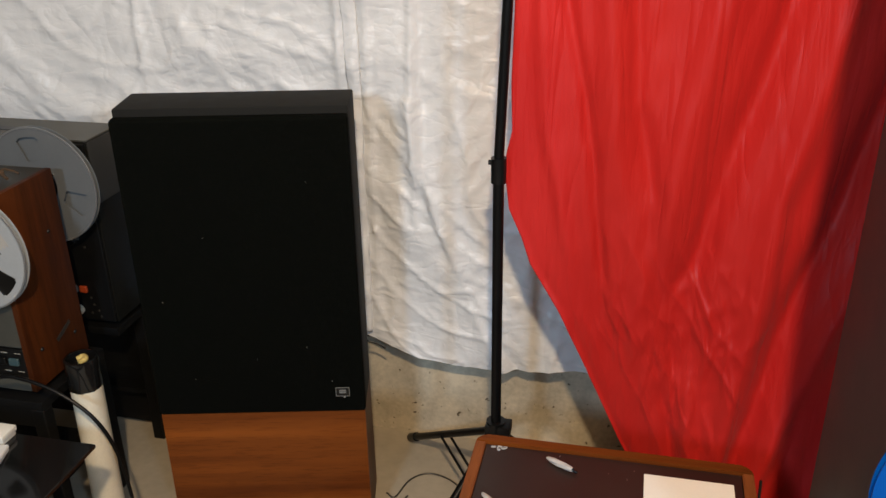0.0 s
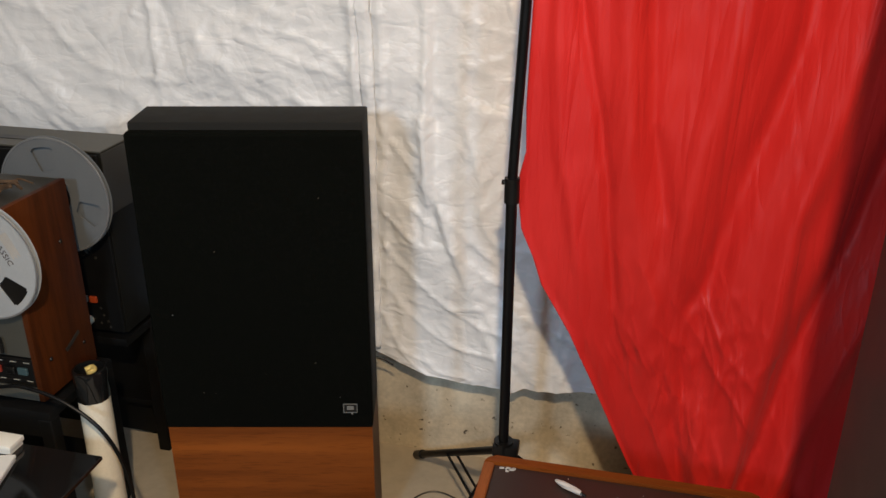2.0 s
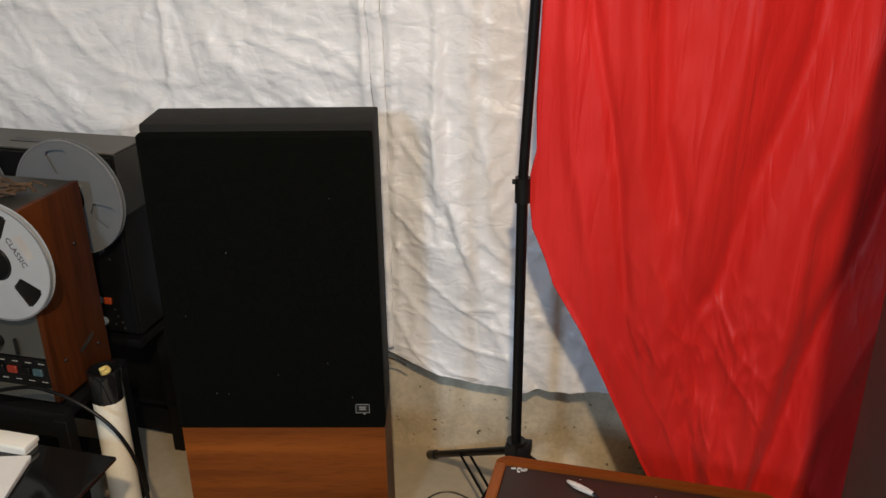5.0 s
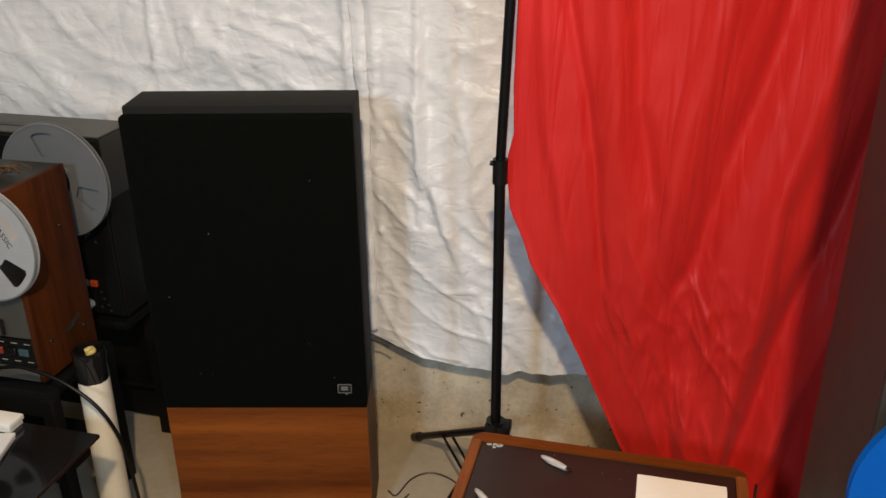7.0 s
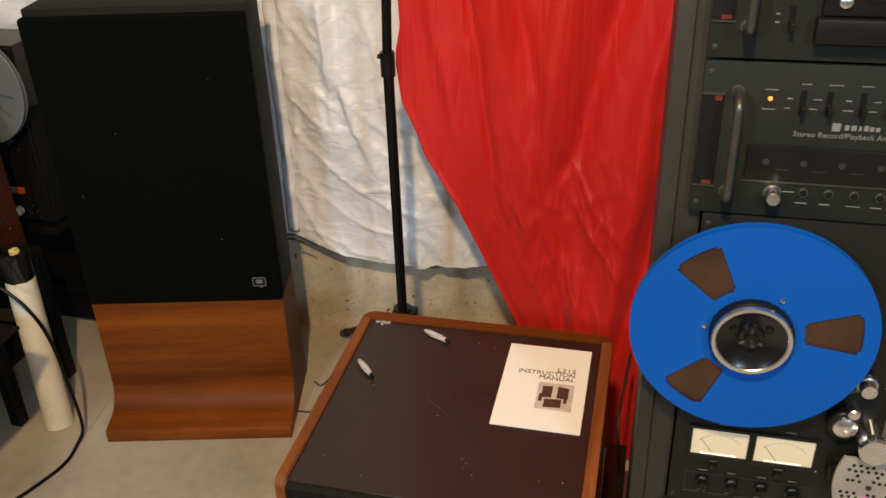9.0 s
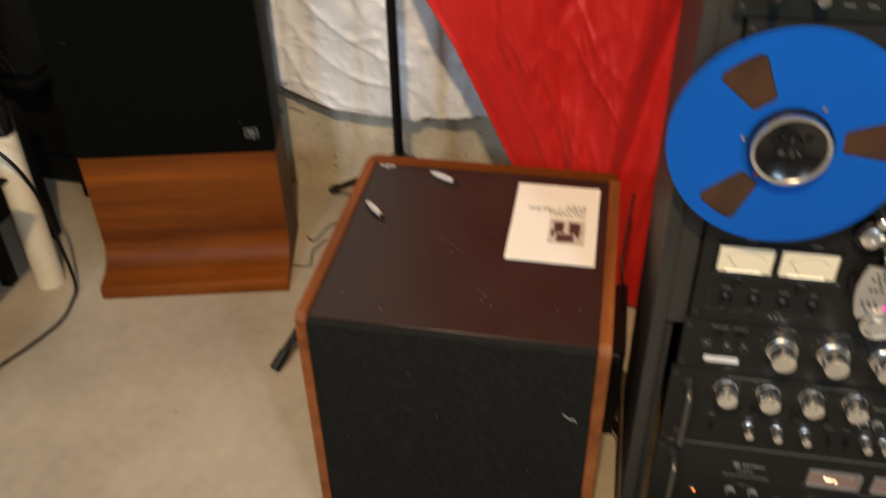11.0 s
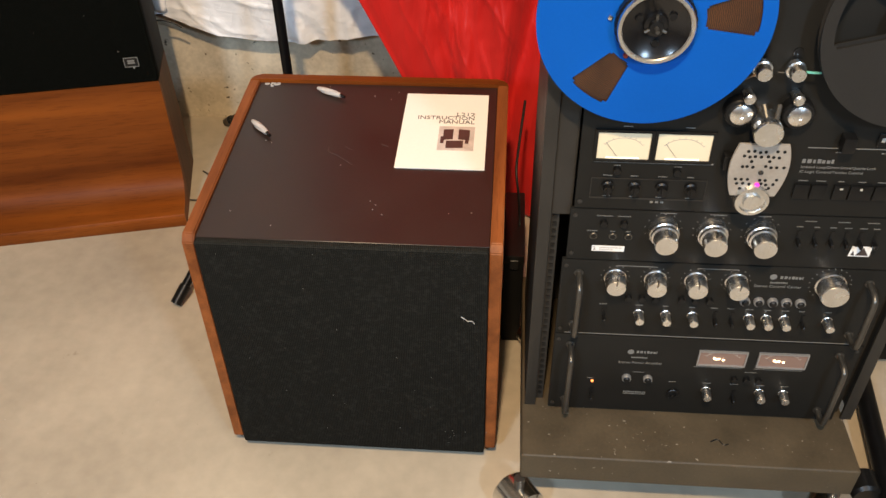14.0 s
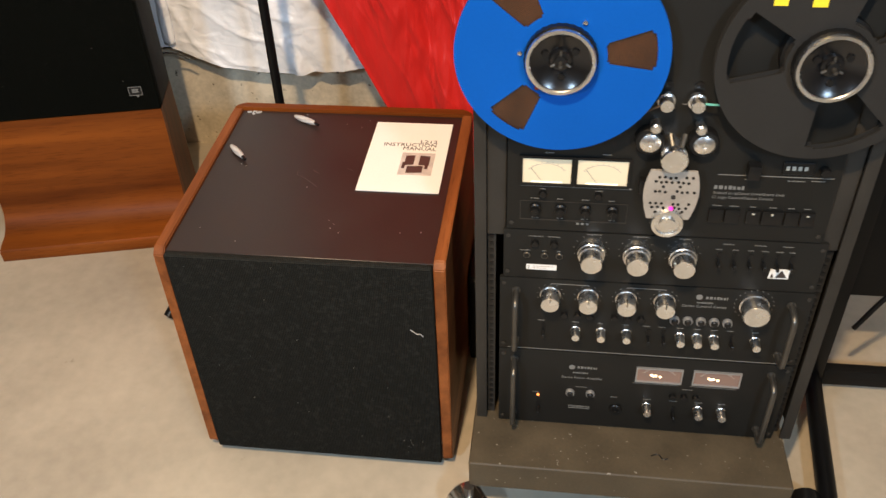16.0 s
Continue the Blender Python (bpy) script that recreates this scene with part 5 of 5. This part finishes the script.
def build_record_amplifier():
    u = unit("record_playback_amplifier", "dark grey-green record amplifier with lever switches, sockets and rod handles", "amplifier", 0.562, 1.036, 1.018, 1.1875, M_PANEL_B)
    rnd = random.Random(15)
    handle(u, 0.597, 1.040, 1.163)
    handle(u, 1.001, 1.040, 1.163)
    for x in (0.5635, 1.0135):
        rec = part("handle_recess", box(x, x + 0.021, -0.0012, 0.0, 1.052, 1.152, 0.0005, 1), M_BLACKPAINT, u)
        part("red_pad", box(x + 0.008, x + 0.018, -0.003, -0.0012, 1.053, 1.057), M_FELT, rec)
        part("red_pad", box(x + 0.012, x + 0.019, -0.003, -0.0012, 1.146, 1.151), M_FELT, rec)
        part("chrome_lip", box(x - 0.001, x + 0.022, -0.0022, 0.0, 1.050, 1.052), M_STEEL, rec)
        part("chrome_lip", box(x - 0.001, x + 0.022, -0.0022, 0.0, 1.152, 1.154), M_STEEL, rec)
    part_at("indicator", LEDM, u, (0.629, 0, 1.150))
    rows = [(0.6225, 0, 1.1595, 0.013, 0.0014), (0.6225, 0, 1.139, 0.013, 0.0014)]
    for x in (0.660, 0.685, 0.716, 0.741, 0.772, 0.797, 0.828, 0.853, 0.884, 0.909):
        part_at("lever_switch", LEVER, u, (x, 0, 1.147))
        rows += marks(rnd, x + 0.003, 1.1665, 1, 0.014) + marks(rnd, x - 0.012, 1.151, 1, 0.007) + marks(rnd, x - 0.013, 1.141, 1, 0.009)
    part("emblem", box(0.692, 0.700, -0.0006, 0.0, 1.119, 1.1275), M_PRINT, u)
    bars([(0.704, 0, 1.1235, 0.033, 0.0058)], u, M_PRINT, "maker_mark")
    lettering("Stereo Record/Playback Amplifier", 0.0080, (0.656, -0.0006, 1.1115), u, M_PRINT)
    win = part("trim_window", box(0.614, 0.985, -0.0035, 0.0, 1.0615, 1.1005, 0.002), M_BLACK, u, "long dark smoked trim window")
    bm = bmesh.new()
    for k in range(9):
        lathe([(0.0035, 0), (0.0035, 0.0008), (0.001, 0.0008)], 12, (0.634 + k * 0.037, -0.0035, 1.083), bm=bm)
        box(0.644 + k * 0.037, 0.657 + k * 0.037, -0.0042, -0.0034, 1.0745, 1.0755, bm=bm)
    part("trim_marks", bm, M_RACK, win)
    part("window_edge", box(0.612, 0.987, -0.0016, 0.0, 1.0585, 1.0610), M_STEEL, u)
    part("headphone_knob", lathe([(0.0095, 0), (0.0095, 0.004), (0.0078, 0.006), (0.0074, 0.020), (0.0062, 0.0215), (0.001, 0.0215)], 32, (0.645, 0, 1.0475)), M_ALU, u)
    for x in (0.676, 0.701, 0.726, 0.751, 0.776, 0.801, 0.826):
        jack(u, x, 1.049)
        rows += marks(rnd, x, 1.037, 1, 0.014, 0.001)
    rows += [(0.655, 0, 1.049, 0.012, 0.0008)]
    bars(rows, u, M_PRINT)
    u.location += RACK_SHIFT


def build_cassette_unit():
    u = unit("cassette_transport", "dark grey-green cassette transport with a recessed black tape door", "cassette deck", 0.562, 1.036, 1.189, 1.42, M_PANEL_B)
    handle(u, 0.597, 1.216, 1.396)
    handle(u, 1.001, 1.216, 1.396)
    for x in (0.5635, 1.0135):
        rec = part("handle_recess", box(x, x + 0.021, -0.0012, 0.0, 1.228, 1.384, 0.0005, 1), M_BLACKPAINT, u)
        part("red_pad", box(x + 0.008, x + 0.018, -0.003, -0.0012, 1.229, 1.233), M_FELT, rec)
        part("chrome_lip", box(x - 0.001, x + 0.022, -0.0022, 0.0, 1.226, 1.228), M_STEEL, rec)
    part_at("lever_switch", LEVER, u, (0.637, 0, 1.230))
    bars([(0.632, 0, 1.252, 0.011, 0.0014), (0.622, 0, 1.235, 0.004, 0.0012), (0.622, 0, 1.227, 0.004, 0.0012)], u, M_PRINT)
    door = part("tape_door", box(0.662, 0.86, -0.010, 0.0, 1.236, 1.40, 0.003), M_BLACK, u, "black recessed tape door")
    part("door_lip", box(0.658, 0.864, -0.018, 0.0, 1.211, 1.235, 0.003), M_BLACK, door)
    part("door_window", box(0.700, 0.84, -0.0115, -0.010, 1.250, 1.385), M_GLASS, door)
    for x in (0.681, 0.851):
        part("door_screw", lathe([(0.0062, 0.010), (0.0060, 0.013), (0.0035, 0.0145), (0.0005, 0.0145)], 20, (x, 0, 1.250)), M_ALU, door)
    u.location += RACK_SHIFT


build_power_amplifier()
build_control_amplifier()
build_deck_amplifier()
build_reel_deck()
build_record_amplifier()
build_cassette_unit()
unit("blank_rack_panel", "plain dark grey blank panel closing the rack", "rack panel", 0.559, 1.033, 1.4135, 1.618, M_PANEL)

build_reel("tape_reel", "blue metal tape reel wound with brown tape on the deck", (0.6405, -0.0180, 0.8790), M_BLUE, (6, 126, 234), 14.5, 0.057, 0.117, 0.122, "reels on the rack deck",
           pins=((60, 0.054, M_ALU), (174, 0.051, M_ALU), (236, 0.050, M_DARKRED)))
rl2 = build_reel("tape_reel", "empty charcoal tape reel with wide openings and yellow stickers", (0.960, -0.0180, 0.880), M_BLACKREEL, (172, 292, 52), 24, 0.052, 0.119, 0, "reels on the rack deck",)
part("yellow_sticker", box(0.880, 0.896, -0.0313, -0.0306, 0.951, 0.962), M_YELLOW, rl2)
part("yellow_sticker", box(0.923, 0.940, -0.0313, -0.0306, 0.950, 0.962), M_YELLOW, rl2)


# ---- the older tape decks and the tables ----
def classic_reel(name, label, m, words=False, group="grey reels", big=1.0):
    rl = build_reel(name, label, (0, 0, 0), M_REELGREY if words else M_REELDARK, (78, 198, 318), 15, 0.060, 0.116, 0.119 if words else 0, group, M_TAPE_DARK, not words, clamp=False, m=m, r1=0.1335 * big,
                    pins=() if words else ((20, 0.046, M_CHROME), (140, 0.046, M_CHROME), (262, 0.046, M_CHROME)))
    if not words:
        part("red_mark", box(-0.094, -0.087, -0.0131, -0.0124, 0.024, 0.048), M_ORANGE, rl, "strip of red tape")
    part("hub_boss", lathe([(0.038, 0.0127), (0.036, 0.016), (0.024, 0.017), (0.010, 0.020), (0.004, 0.030), (0.001, 0.030)], 36), M_BLACK, rl)
    part("rim", lathe([(0.1336 * big, 0.0124), (0.1336 * big, 0.0140), (0.1300 * big, 0.0140), (0.1300 * big, 0.0127)], 72, ring=True), M_ALU_DULL, rl)
    if words:
        lettering("CLASSIC", 0.019, (0.038, -0.0128, 0.058), rl, M_INK, turn=(90, 63, 0))
        bm = bmesh.new()
        for k in range(5):
            box(0.000, 0.056 - 0.004 * (k % 2), -0.0131, -0.0126, 0.004 + k * 0.0045, 0.0068 + k * 0.0045, bm=bm)
        bm.transform(pose(0.055, 0, 0.060, 0, 63, 0))
        part("printed_marks", bm, M_INKGREY, rl)
    return rl


def build_walnut_deck():
    x0, x1, y0, y1, z0, z1 = -1.452, -1.006, 0.556, 0.752, 0.415, 0.872
    dk = thing("walnut_tape_deck", "older open reel tape deck in a walnut case", "tape deck", pose((x0 + x1) / 2, y0, z0), world=True)
    for a, b in ((x0, x0 + 0.014), (x1 - 0.014, x1)):
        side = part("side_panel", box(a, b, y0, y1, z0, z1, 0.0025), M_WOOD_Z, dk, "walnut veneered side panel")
        if b == x1:
            for sy, sz in ((0.70, 0.742), (0.715, 0.48), (0.60, 0.742), (0.60, 0.50)):
                part("screw", tube((x1, sy, sz), (x1 + 0.003, sy, sz), 0.005, 0.003, 12), M_BLACK, side)
            part("tag", slab([(0.650, 0.497), (0.702, 0.520), (0.706, 0.511), (0.654, 0.488)], "x", x1, x1 + 0.0012), M_STEEL, side, "dull grey tag")
    part("top_panel", box(x0 + 0.0145, x1 - 0.0145, y0 + 0.004, y1, z1 - 0.012, z1 - 0.002, 0.001, 1), M_COVER, dk)
    part("case", box(x0 + 0.0145, x1 - 0.0145, y0 + 0.02, y1 - 0.002, z0, z1 - 0.0125), M_BLACKPAINT, dk)
    part("face_plate", box(x0 + 0.0145, x1 - 0.0145, y0 + 0.008, y0 + 0.0195, z0 + 0.105, z1 - 0.0125, 0.001, 1), M_OLIVE, dk, "brushed grey face plate")
    strip = part("control_strip", box(x0 + 0.0145, x1 - 0.0145, y0 + 0.002, y0 + 0.0195, z0 + 0.033, z0 + 0.103, 0.0015, 1), M_BLACK, dk, "black strip of push buttons")
    part("bottom_rail", box(x0 + 0.0145, x1 - 0.0145, y0, y0 + 0.0195, z0, z0 + 0.0325, 0.0015, 1), M_OLIVE, dk)
    for k, (bx, mat) in enumerate(((-1.158, M_BLACK), (-1.124, M_DARKRED), (-1.090, M_BLACK), (-1.058, M_BLUEBTN))):
        part("push_button", box(bx, bx + 0.024, y0 - 0.005, y0 + 0.002, z0 + 0.066, z0 + 0.083, 0.0015, 1), mat, strip)
    bars([(-1.145 + 0.034 * (k % 4), y0 + 0.002, z0 + 0.095 - 0.046 * (k // 4), 0.016, 0.0022) for k in range(8)], strip, M_LETTER)
    part("lever", tube((-1.085, y0 - 0.004, z0 + 0.118), (-1.085, y0 - 0.004, z0 + 0.155), 0.004, seg=10), M_BLACK, dk)
    part("roller", lathe([(0.016, 0), (0.016, 0.02), (0.001, 0.021)], 28, (-1.14, y0 + 0.008, z0 + 0.14)), M_BLACK, dk)
    for cx in (-1.20, -1.38):
        part("spindle", lathe([(0.03, 0), (0.03, 0.008), (0.008, 0.010), (0.006, 0.028), (0.001, 0.028)], 28, (-1.075 if cx == -1.20 else cx, y0 + 0.008, 0.759)), M_BLACK, dk)
    for sx in (x0 + 0.03, x1 - 0.03):
        for sy in (y0 + 0.03, y1 - 0.03):
            part("foot", tube((sx, sy, z0 - 0.012), (sx, sy, z0), 0.012, seg=14), M_BLACK, dk)
    classic_reel("tape_reel", "grey tape reel with dark lettering on the walnut deck", pose(-1.075, y0 - 0.006, 0.759), True)


build_walnut_deck()


def build_dark_deck():
    x0, x1, y0, y1, z0, z1 = -1.43, -0.985, 0.845, 1.00, 0.43, 0.898
    dk = thing("dark_tape_deck", "tall dark grey open reel tape deck with orange buttons", "tape deck", pose((x0 + x1) / 2, y0, z0), world=True)
    part("case", box(x0, x1, y0 + 0.012, y1, z0, z1, 0.003), M_GREYSIDE, dk)
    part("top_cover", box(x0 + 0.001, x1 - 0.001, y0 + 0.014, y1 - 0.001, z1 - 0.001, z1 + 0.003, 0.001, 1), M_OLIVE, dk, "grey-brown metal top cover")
    part("face_plate", box(x0 + 0.004, x1 - 0.004, y0 + 0.002, y0 + 0.0118, z0 + 0.004, z1 - 0.004, 0.0015, 1), M_BLACKPAINT, dk)
    for bx, mat in ((-1.096, M_PRINT), (-1.070, M_ORANGE)):
        part("push_button", box(bx, bx + 0.021, y0 - 0.006, y0 + 0.002, 0.513, 0.530, 0.0015, 1), mat, dk)
    part("plug", lathe([(0.012, 0), (0.012, 0.014), (0.009, 0.017), (0.009, 0.026), (0.001, 0.027)], 24, (-1.082, y0 + 0.002, 0.462)), M_PVC, dk, "cream round plug")
    for bx, bz in ((-1.045, 0.497), (-1.040, 0.478), (-1.050, 0.455), (-1.030, 0.462), (-1.026, 0.446)):
        part_at("screw", SCREW, dk, (bx, y0 + 0.002, bz))
    # same cover as top_cover; its shaded side is put into the darker colour
    part("side_cover", box(x1, x1 + 0.0022, y0 + 0.014, y1 - 0.001, 0.745, z1 - 0.002, 0.0008, 1), M_COVER, dk, "grey-brown metal side of the cover, shade put into its colour")
    part_at("screw", SCREW, dk, (-1.035, y0 + 0.002, 0.635))
    part("guide_peg", lathe([(0.009, 0), (0.009, 0.02), (0.001, 0.021)], 24, (-1.055, y0 + 0.002, 0.655)), M_ALU, dk)
    part("vent", box(-1.30, -1.20, 0.905, 0.93, z1 + 0.003, z1 + 0.0042), M_BLACK, dk)
    for sx in (x0 + 0.03, x1 - 0.03):
        for sy in (y0 + 0.04, y1 - 0.03):
            part("foot", tube((sx, sy, z0 - 0.012), (sx, sy, z0), 0.012, seg=14), M_BLACK, dk)
    classic_reel("tape_reel", "grey tape reel on the dark tape deck", pose(-1.080, y0 - 0.030, 0.806, 0, -20, 0), big=1.045)
    classic_reel("tape_reel", "grey tape reel on the dark tape deck", pose(-1.405, y0 - 0.008, 0.800, 0, 15, 0))


build_dark_deck()


def build_side_table(name, label, x0, x1, y0, y1, top, thick=0.022, leg=0.032, over=0.0):
    tb = thing(name, label, "table", pose((x0 + x1) / 2, (y0 + y1) / 2, 0), world=True)
    part("tabletop", box(x0, x1, y0 - over, y1, top - thick, top, 0.003), M_BLACKPAINT, tb)
    for x in (x0, x1 - leg):
        for y in (y0, y1 - leg):
            part("leg", box(x, x + leg, y, y + leg, 0, top - thick, 0.002, 1), M_BLACKPAINT, tb)
    for y in (y0, y1 - leg):
        part("apron", box(x0 + leg, x1 - leg, y + 0.006, y + leg - 0.006, top - thick - 0.05, top - thick), M_BLACKPAINT, tb)
    part("lower_shelf", box(x0 + leg, x1 - leg, y0 + 0.01, y1 - (0.023 if over else 0.01), 0.14, 0.155), M_BLACKPAINT, tb)
    if over:
        part("back_panel", box(x0 + leg, x1 - leg, y1 - 0.022, y1 - 0.012, 0.02, top - thick - 0.0505), M_BLACKPAINT, tb)


build_side_table("low_black_table", "low black wooden table under the walnut tape deck", -1.55, -0.985, 0.535, 0.775, 0.403)
build_side_table("black_deck_stand", "black wooden stand under the dark tape deck", -1.52, -0.985, 0.952, 1.022, 0.418, over=0.11)


def build_glass_table():
    """A smoked glass top on black tubes; one corner juts into the room."""
    tb = thing("glass_table", "low table with a smoked black glass top", "table", pose(-1.1, 0.1, 0), world=True)
    part("glass_top", box(-1.75, -0.747, -0.55, 0.384, 0.434, 0.442, 0.0015, 2), M_GLASS, tb, "smoked black glass sheet")
    part("top_frame", box(-1.72, -0.90, -0.50, 0.30, 0.414, 0.4335, 0.003), M_TUBE, tb)
    for x in (-1.68, -0.94):
        for y in (-0.46, 0.26):
            part("leg", tube((x, y, 0), (x, y, 0.414), 0.014, seg=16), M_TUBE, tb)


build_glass_table()


def build_papers():
    bk = thing("cream_box", "flat cream cardboard box on the glass table", "box", pose(-1.05, 0.36, 0.442), world=True)
    part("carton", box(-1.24, -0.922, 0.343, 0.382, 0.4422, 0.456, 0.003), M_PAPER, bk)
    part("lid", box(-1.243, -0.919, 0.341, 0.3835, 0.453, 0.464, 0.002), M_PAPER, bk)
    pd = thing("paper_pad", "white writing pad with loose pages on the glass table", "paper pad", pose(-1.0, 0.2, 0.442, 0, 0, 12), world=True)
    for k in range(5):
        bm = box(-0.12, 0.12, -0.16, 0.16, 0.0, 0.0022)
        bm.transform(pose(-0.974 + 0.001 * k, 0.147, 0.4422 + 0.0024 * k, 0, 0, 16 + (k * 37 % 5) * 0.4))
        part("page", bm, M_WHITE, pd)


build_papers()


def build_stalks():
    tw = thing("dried_stalks", "bundle of dried brown stalks lying on the walnut deck", "dried plant", pose(-1.14, 0.64, 0.872), world=True)
    rnd = random.Random(21)
    for k in range(16):
        x, y = rnd.uniform(-1.20, -1.10), rnd.uniform(0.60, 0.67)
        pts = [(x + i * 0.028, y + rnd.uniform(-0.012, 0.012), 0.874 + 0.006 + 0.016 * math.sin(i * 0.9 + k) ** 2) for i in range(4)]
        part("stalk", pipe(pts, rnd.uniform(0.0022, 0.0042), 6, 5), M_TWIG, tw)


build_stalks()


def build_pipe():
    """A length of plastic drain pipe with its end wrapped in black film and tape."""
    pp = thing("drain_pipe", "upright cream plastic pipe with a black taped end", "pipe", pose(-0.898, 0.570, 0), world=True)
    a, b = Vector((-0.898, 0.570, 0)), Vector((-0.916, 0.604, 0.488))
    d = b - a
    part("barrel", tube(a, a + d * 0.90, 0.0345, seg=36), M_PVC, pp)
    bm, rings = bmesh.new(), []
    for k, (t, r) in enumerate(((0.855, 0.0352), (0.88, 0.0362), (0.93, 0.0360), (0.985, 0.0376), (1.0, 0.036), (1.002, 0.031), (0.975, 0.030), (0.975, 0.002))):
        c = a + d * t
        rings.append([bm.verts.new(c + Vector((r * (1 + 0.02 * math.sin(j * 5 + k)) * math.cos(j * math.pi / 18), r * (1 + 0.02 * math.sin(j * 5 + k)) * math.sin(j * math.pi / 18), 0.0006 * math.sin(j * 3 + k)))) for j in range(36)])
    for p, q in zip(rings, rings[1:]):
        for j in range(36):
            bm.faces.new((p[j], p[(j + 1) % 36], q[(j + 1) % 36], q[j]))
    bm.faces.new(rings[-1])
    part("taped_end", bm, M_GLASS, pp, "glossy black tape wrapped round the pipe end")
    c = a + d * 0.978
    part("foam_scrap", pipe([c + Vector((-0.012, 0.004, 0.003)), c + Vector((0.0, 0.01, 0.008)), c + Vector((0.010, 0.002, 0.006)), c + Vector((0.002, -0.012, 0.004))], 0.006, 8, 5), material("yellowed_foam", (0.62, 0.46, 0.14), 0.8, dark=0.6, scale=80), pp)


build_pipe()


def cord(name, label, points, r, mat=M_TUBE):
    return solid(name, pipe(points, r, 10, 10), mat, label, "cable")


cord("power_cable", "thin black cable that droops past the pipe to the floor",
     [(-1.20, 0.47, 0.452), (-1.05, 0.49, 0.490), (-0.985, 0.500, 0.488), (-0.90, 0.505, 0.455), (-0.835, 0.51, 0.395), (-0.806, 0.52, 0.30), (-0.80, 0.53, 0.15), (-0.805, 0.54, 0.03), (-0.80, 0.50, 0.005), (-0.79, 0.43, 0.005),
      (-0.815, 0.34, 0.005), (-0.85, 0.25, 0.005), (-0.87, 0.12, 0.005), (-0.95, -0.10, 0.005)], 0.0042)
cord("speaker_wire", "thin grey speaker wire lying on the concrete floor",
     [(-0.31, 0.86, 0.003), (-0.285, 0.85, 0.003), (-0.265, 0.92, 0.003), (-0.225, 0.955, 0.003), (-0.17, 0.945, 0.003), (-0.10, 0.90, 0.003), (0.02, 0.86, 0.003)], 0.0022, M_STEEL)
cord("speaker_wire", "thin grey speaker wire lying on the concrete floor",
     [(-0.33, 0.745, 0.003), (-0.30, 0.735, 0.003), (-0.265, 0.745, 0.003), (-0.275, 0.80, 0.003), (-0.255, 0.86, 0.003)], 0.0022, M_STEEL)
cord("wall_wire", "frayed dark wire by the foot of the sheeting", [(-0.45, 1.00, 0.352), (-0.40, 1.015, 0.352), (-0.37, 1.02, 0.345), (-0.345, 1.02, 0.332)], 0.0022, M_BLACK)
cord("wall_wire", "frayed dark wire by the foot of the sheeting", [(-0.45, 1.00, 0.350), (-0.41, 1.01, 0.366), (-0.385, 1.015, 0.368)], 0.0016, M_BLACK)
cord("rack_cable", "black cable hanging behind the bass loudspeaker", [(0.515, 0.56, 0.42), (0.507, 0.50, 0.37), (0.502, 0.45, 0.33), (0.508, 0.42, 0.29), (0.512, 0.40, 0.25), (0.513, 0.39, 0.2355)], 0.0026)


def build_floor_stand():
    """A black tubular stand beside the rack: post, two feet and a brace."""
    st = thing("tubular_stand", "black tubular steel stand beside the rack", "stand", pose(1.19, 0.29, 0), world=True)
    part("post", box(1.176, 1.206, 0.275, 0.305, 0.0, 1.30, 0.004), M_TUBE, st)
    part("foot_tube", tube((1.186, 0.272, 0.034), (1.137, -0.19, 0.034), 0.017, seg=20), M_TUBE, st)
    part("end_cap", lathe([(0.0265, 0.0), (0.0265, 0.036), (0.022, 0.042), (0.001, 0.042)], 28, (1.116, -0.015, 0.0275)), M_BLACK, st)
    part("cross_tube", box(1.207, 1.75, 0.278, 0.302, 0.015, 0.055, 0.003), M_TUBE, st)
    part("panel", box(1.2045, 1.75, 0.282, 0.298, 0.255, 1.27, 0.002), M_BLACKPAINT, st, "black panel hung on the post")


build_floor_stand()
cord("stand_cable", "black cable hanging beside the tubular stand", [(1.22, 0.25, 0.20), (1.28, 0.26, 0.30), (1.40, 0.30, 0.36), (1.60, 0.34, 0.33)], 0.005)


def build_gap_filler():
    """A black box added to stand for the shade between the bass loudspeaker and the rack."""
    bx = thing("gap_filler", "black filler box that darkens the gap between loudspeaker and rack", "case", pose(0.503, 0.40, 0), world=True)
    part("shell", box(0.484, 0.5225, 0.30, 0.50, 0.0, 0.215, 0.004), M_BLACKPAINT, bx)
    part("lid", box(0.483, 0.5235, 0.298, 0.502, 0.2155, 0.235, 0.003), M_BLACK, bx)
    part("catch", box(0.495, 0.512, 0.293, 0.298, 0.205, 0.228, 0.001, 1), M_BLACK, bx)


build_gap_filler()
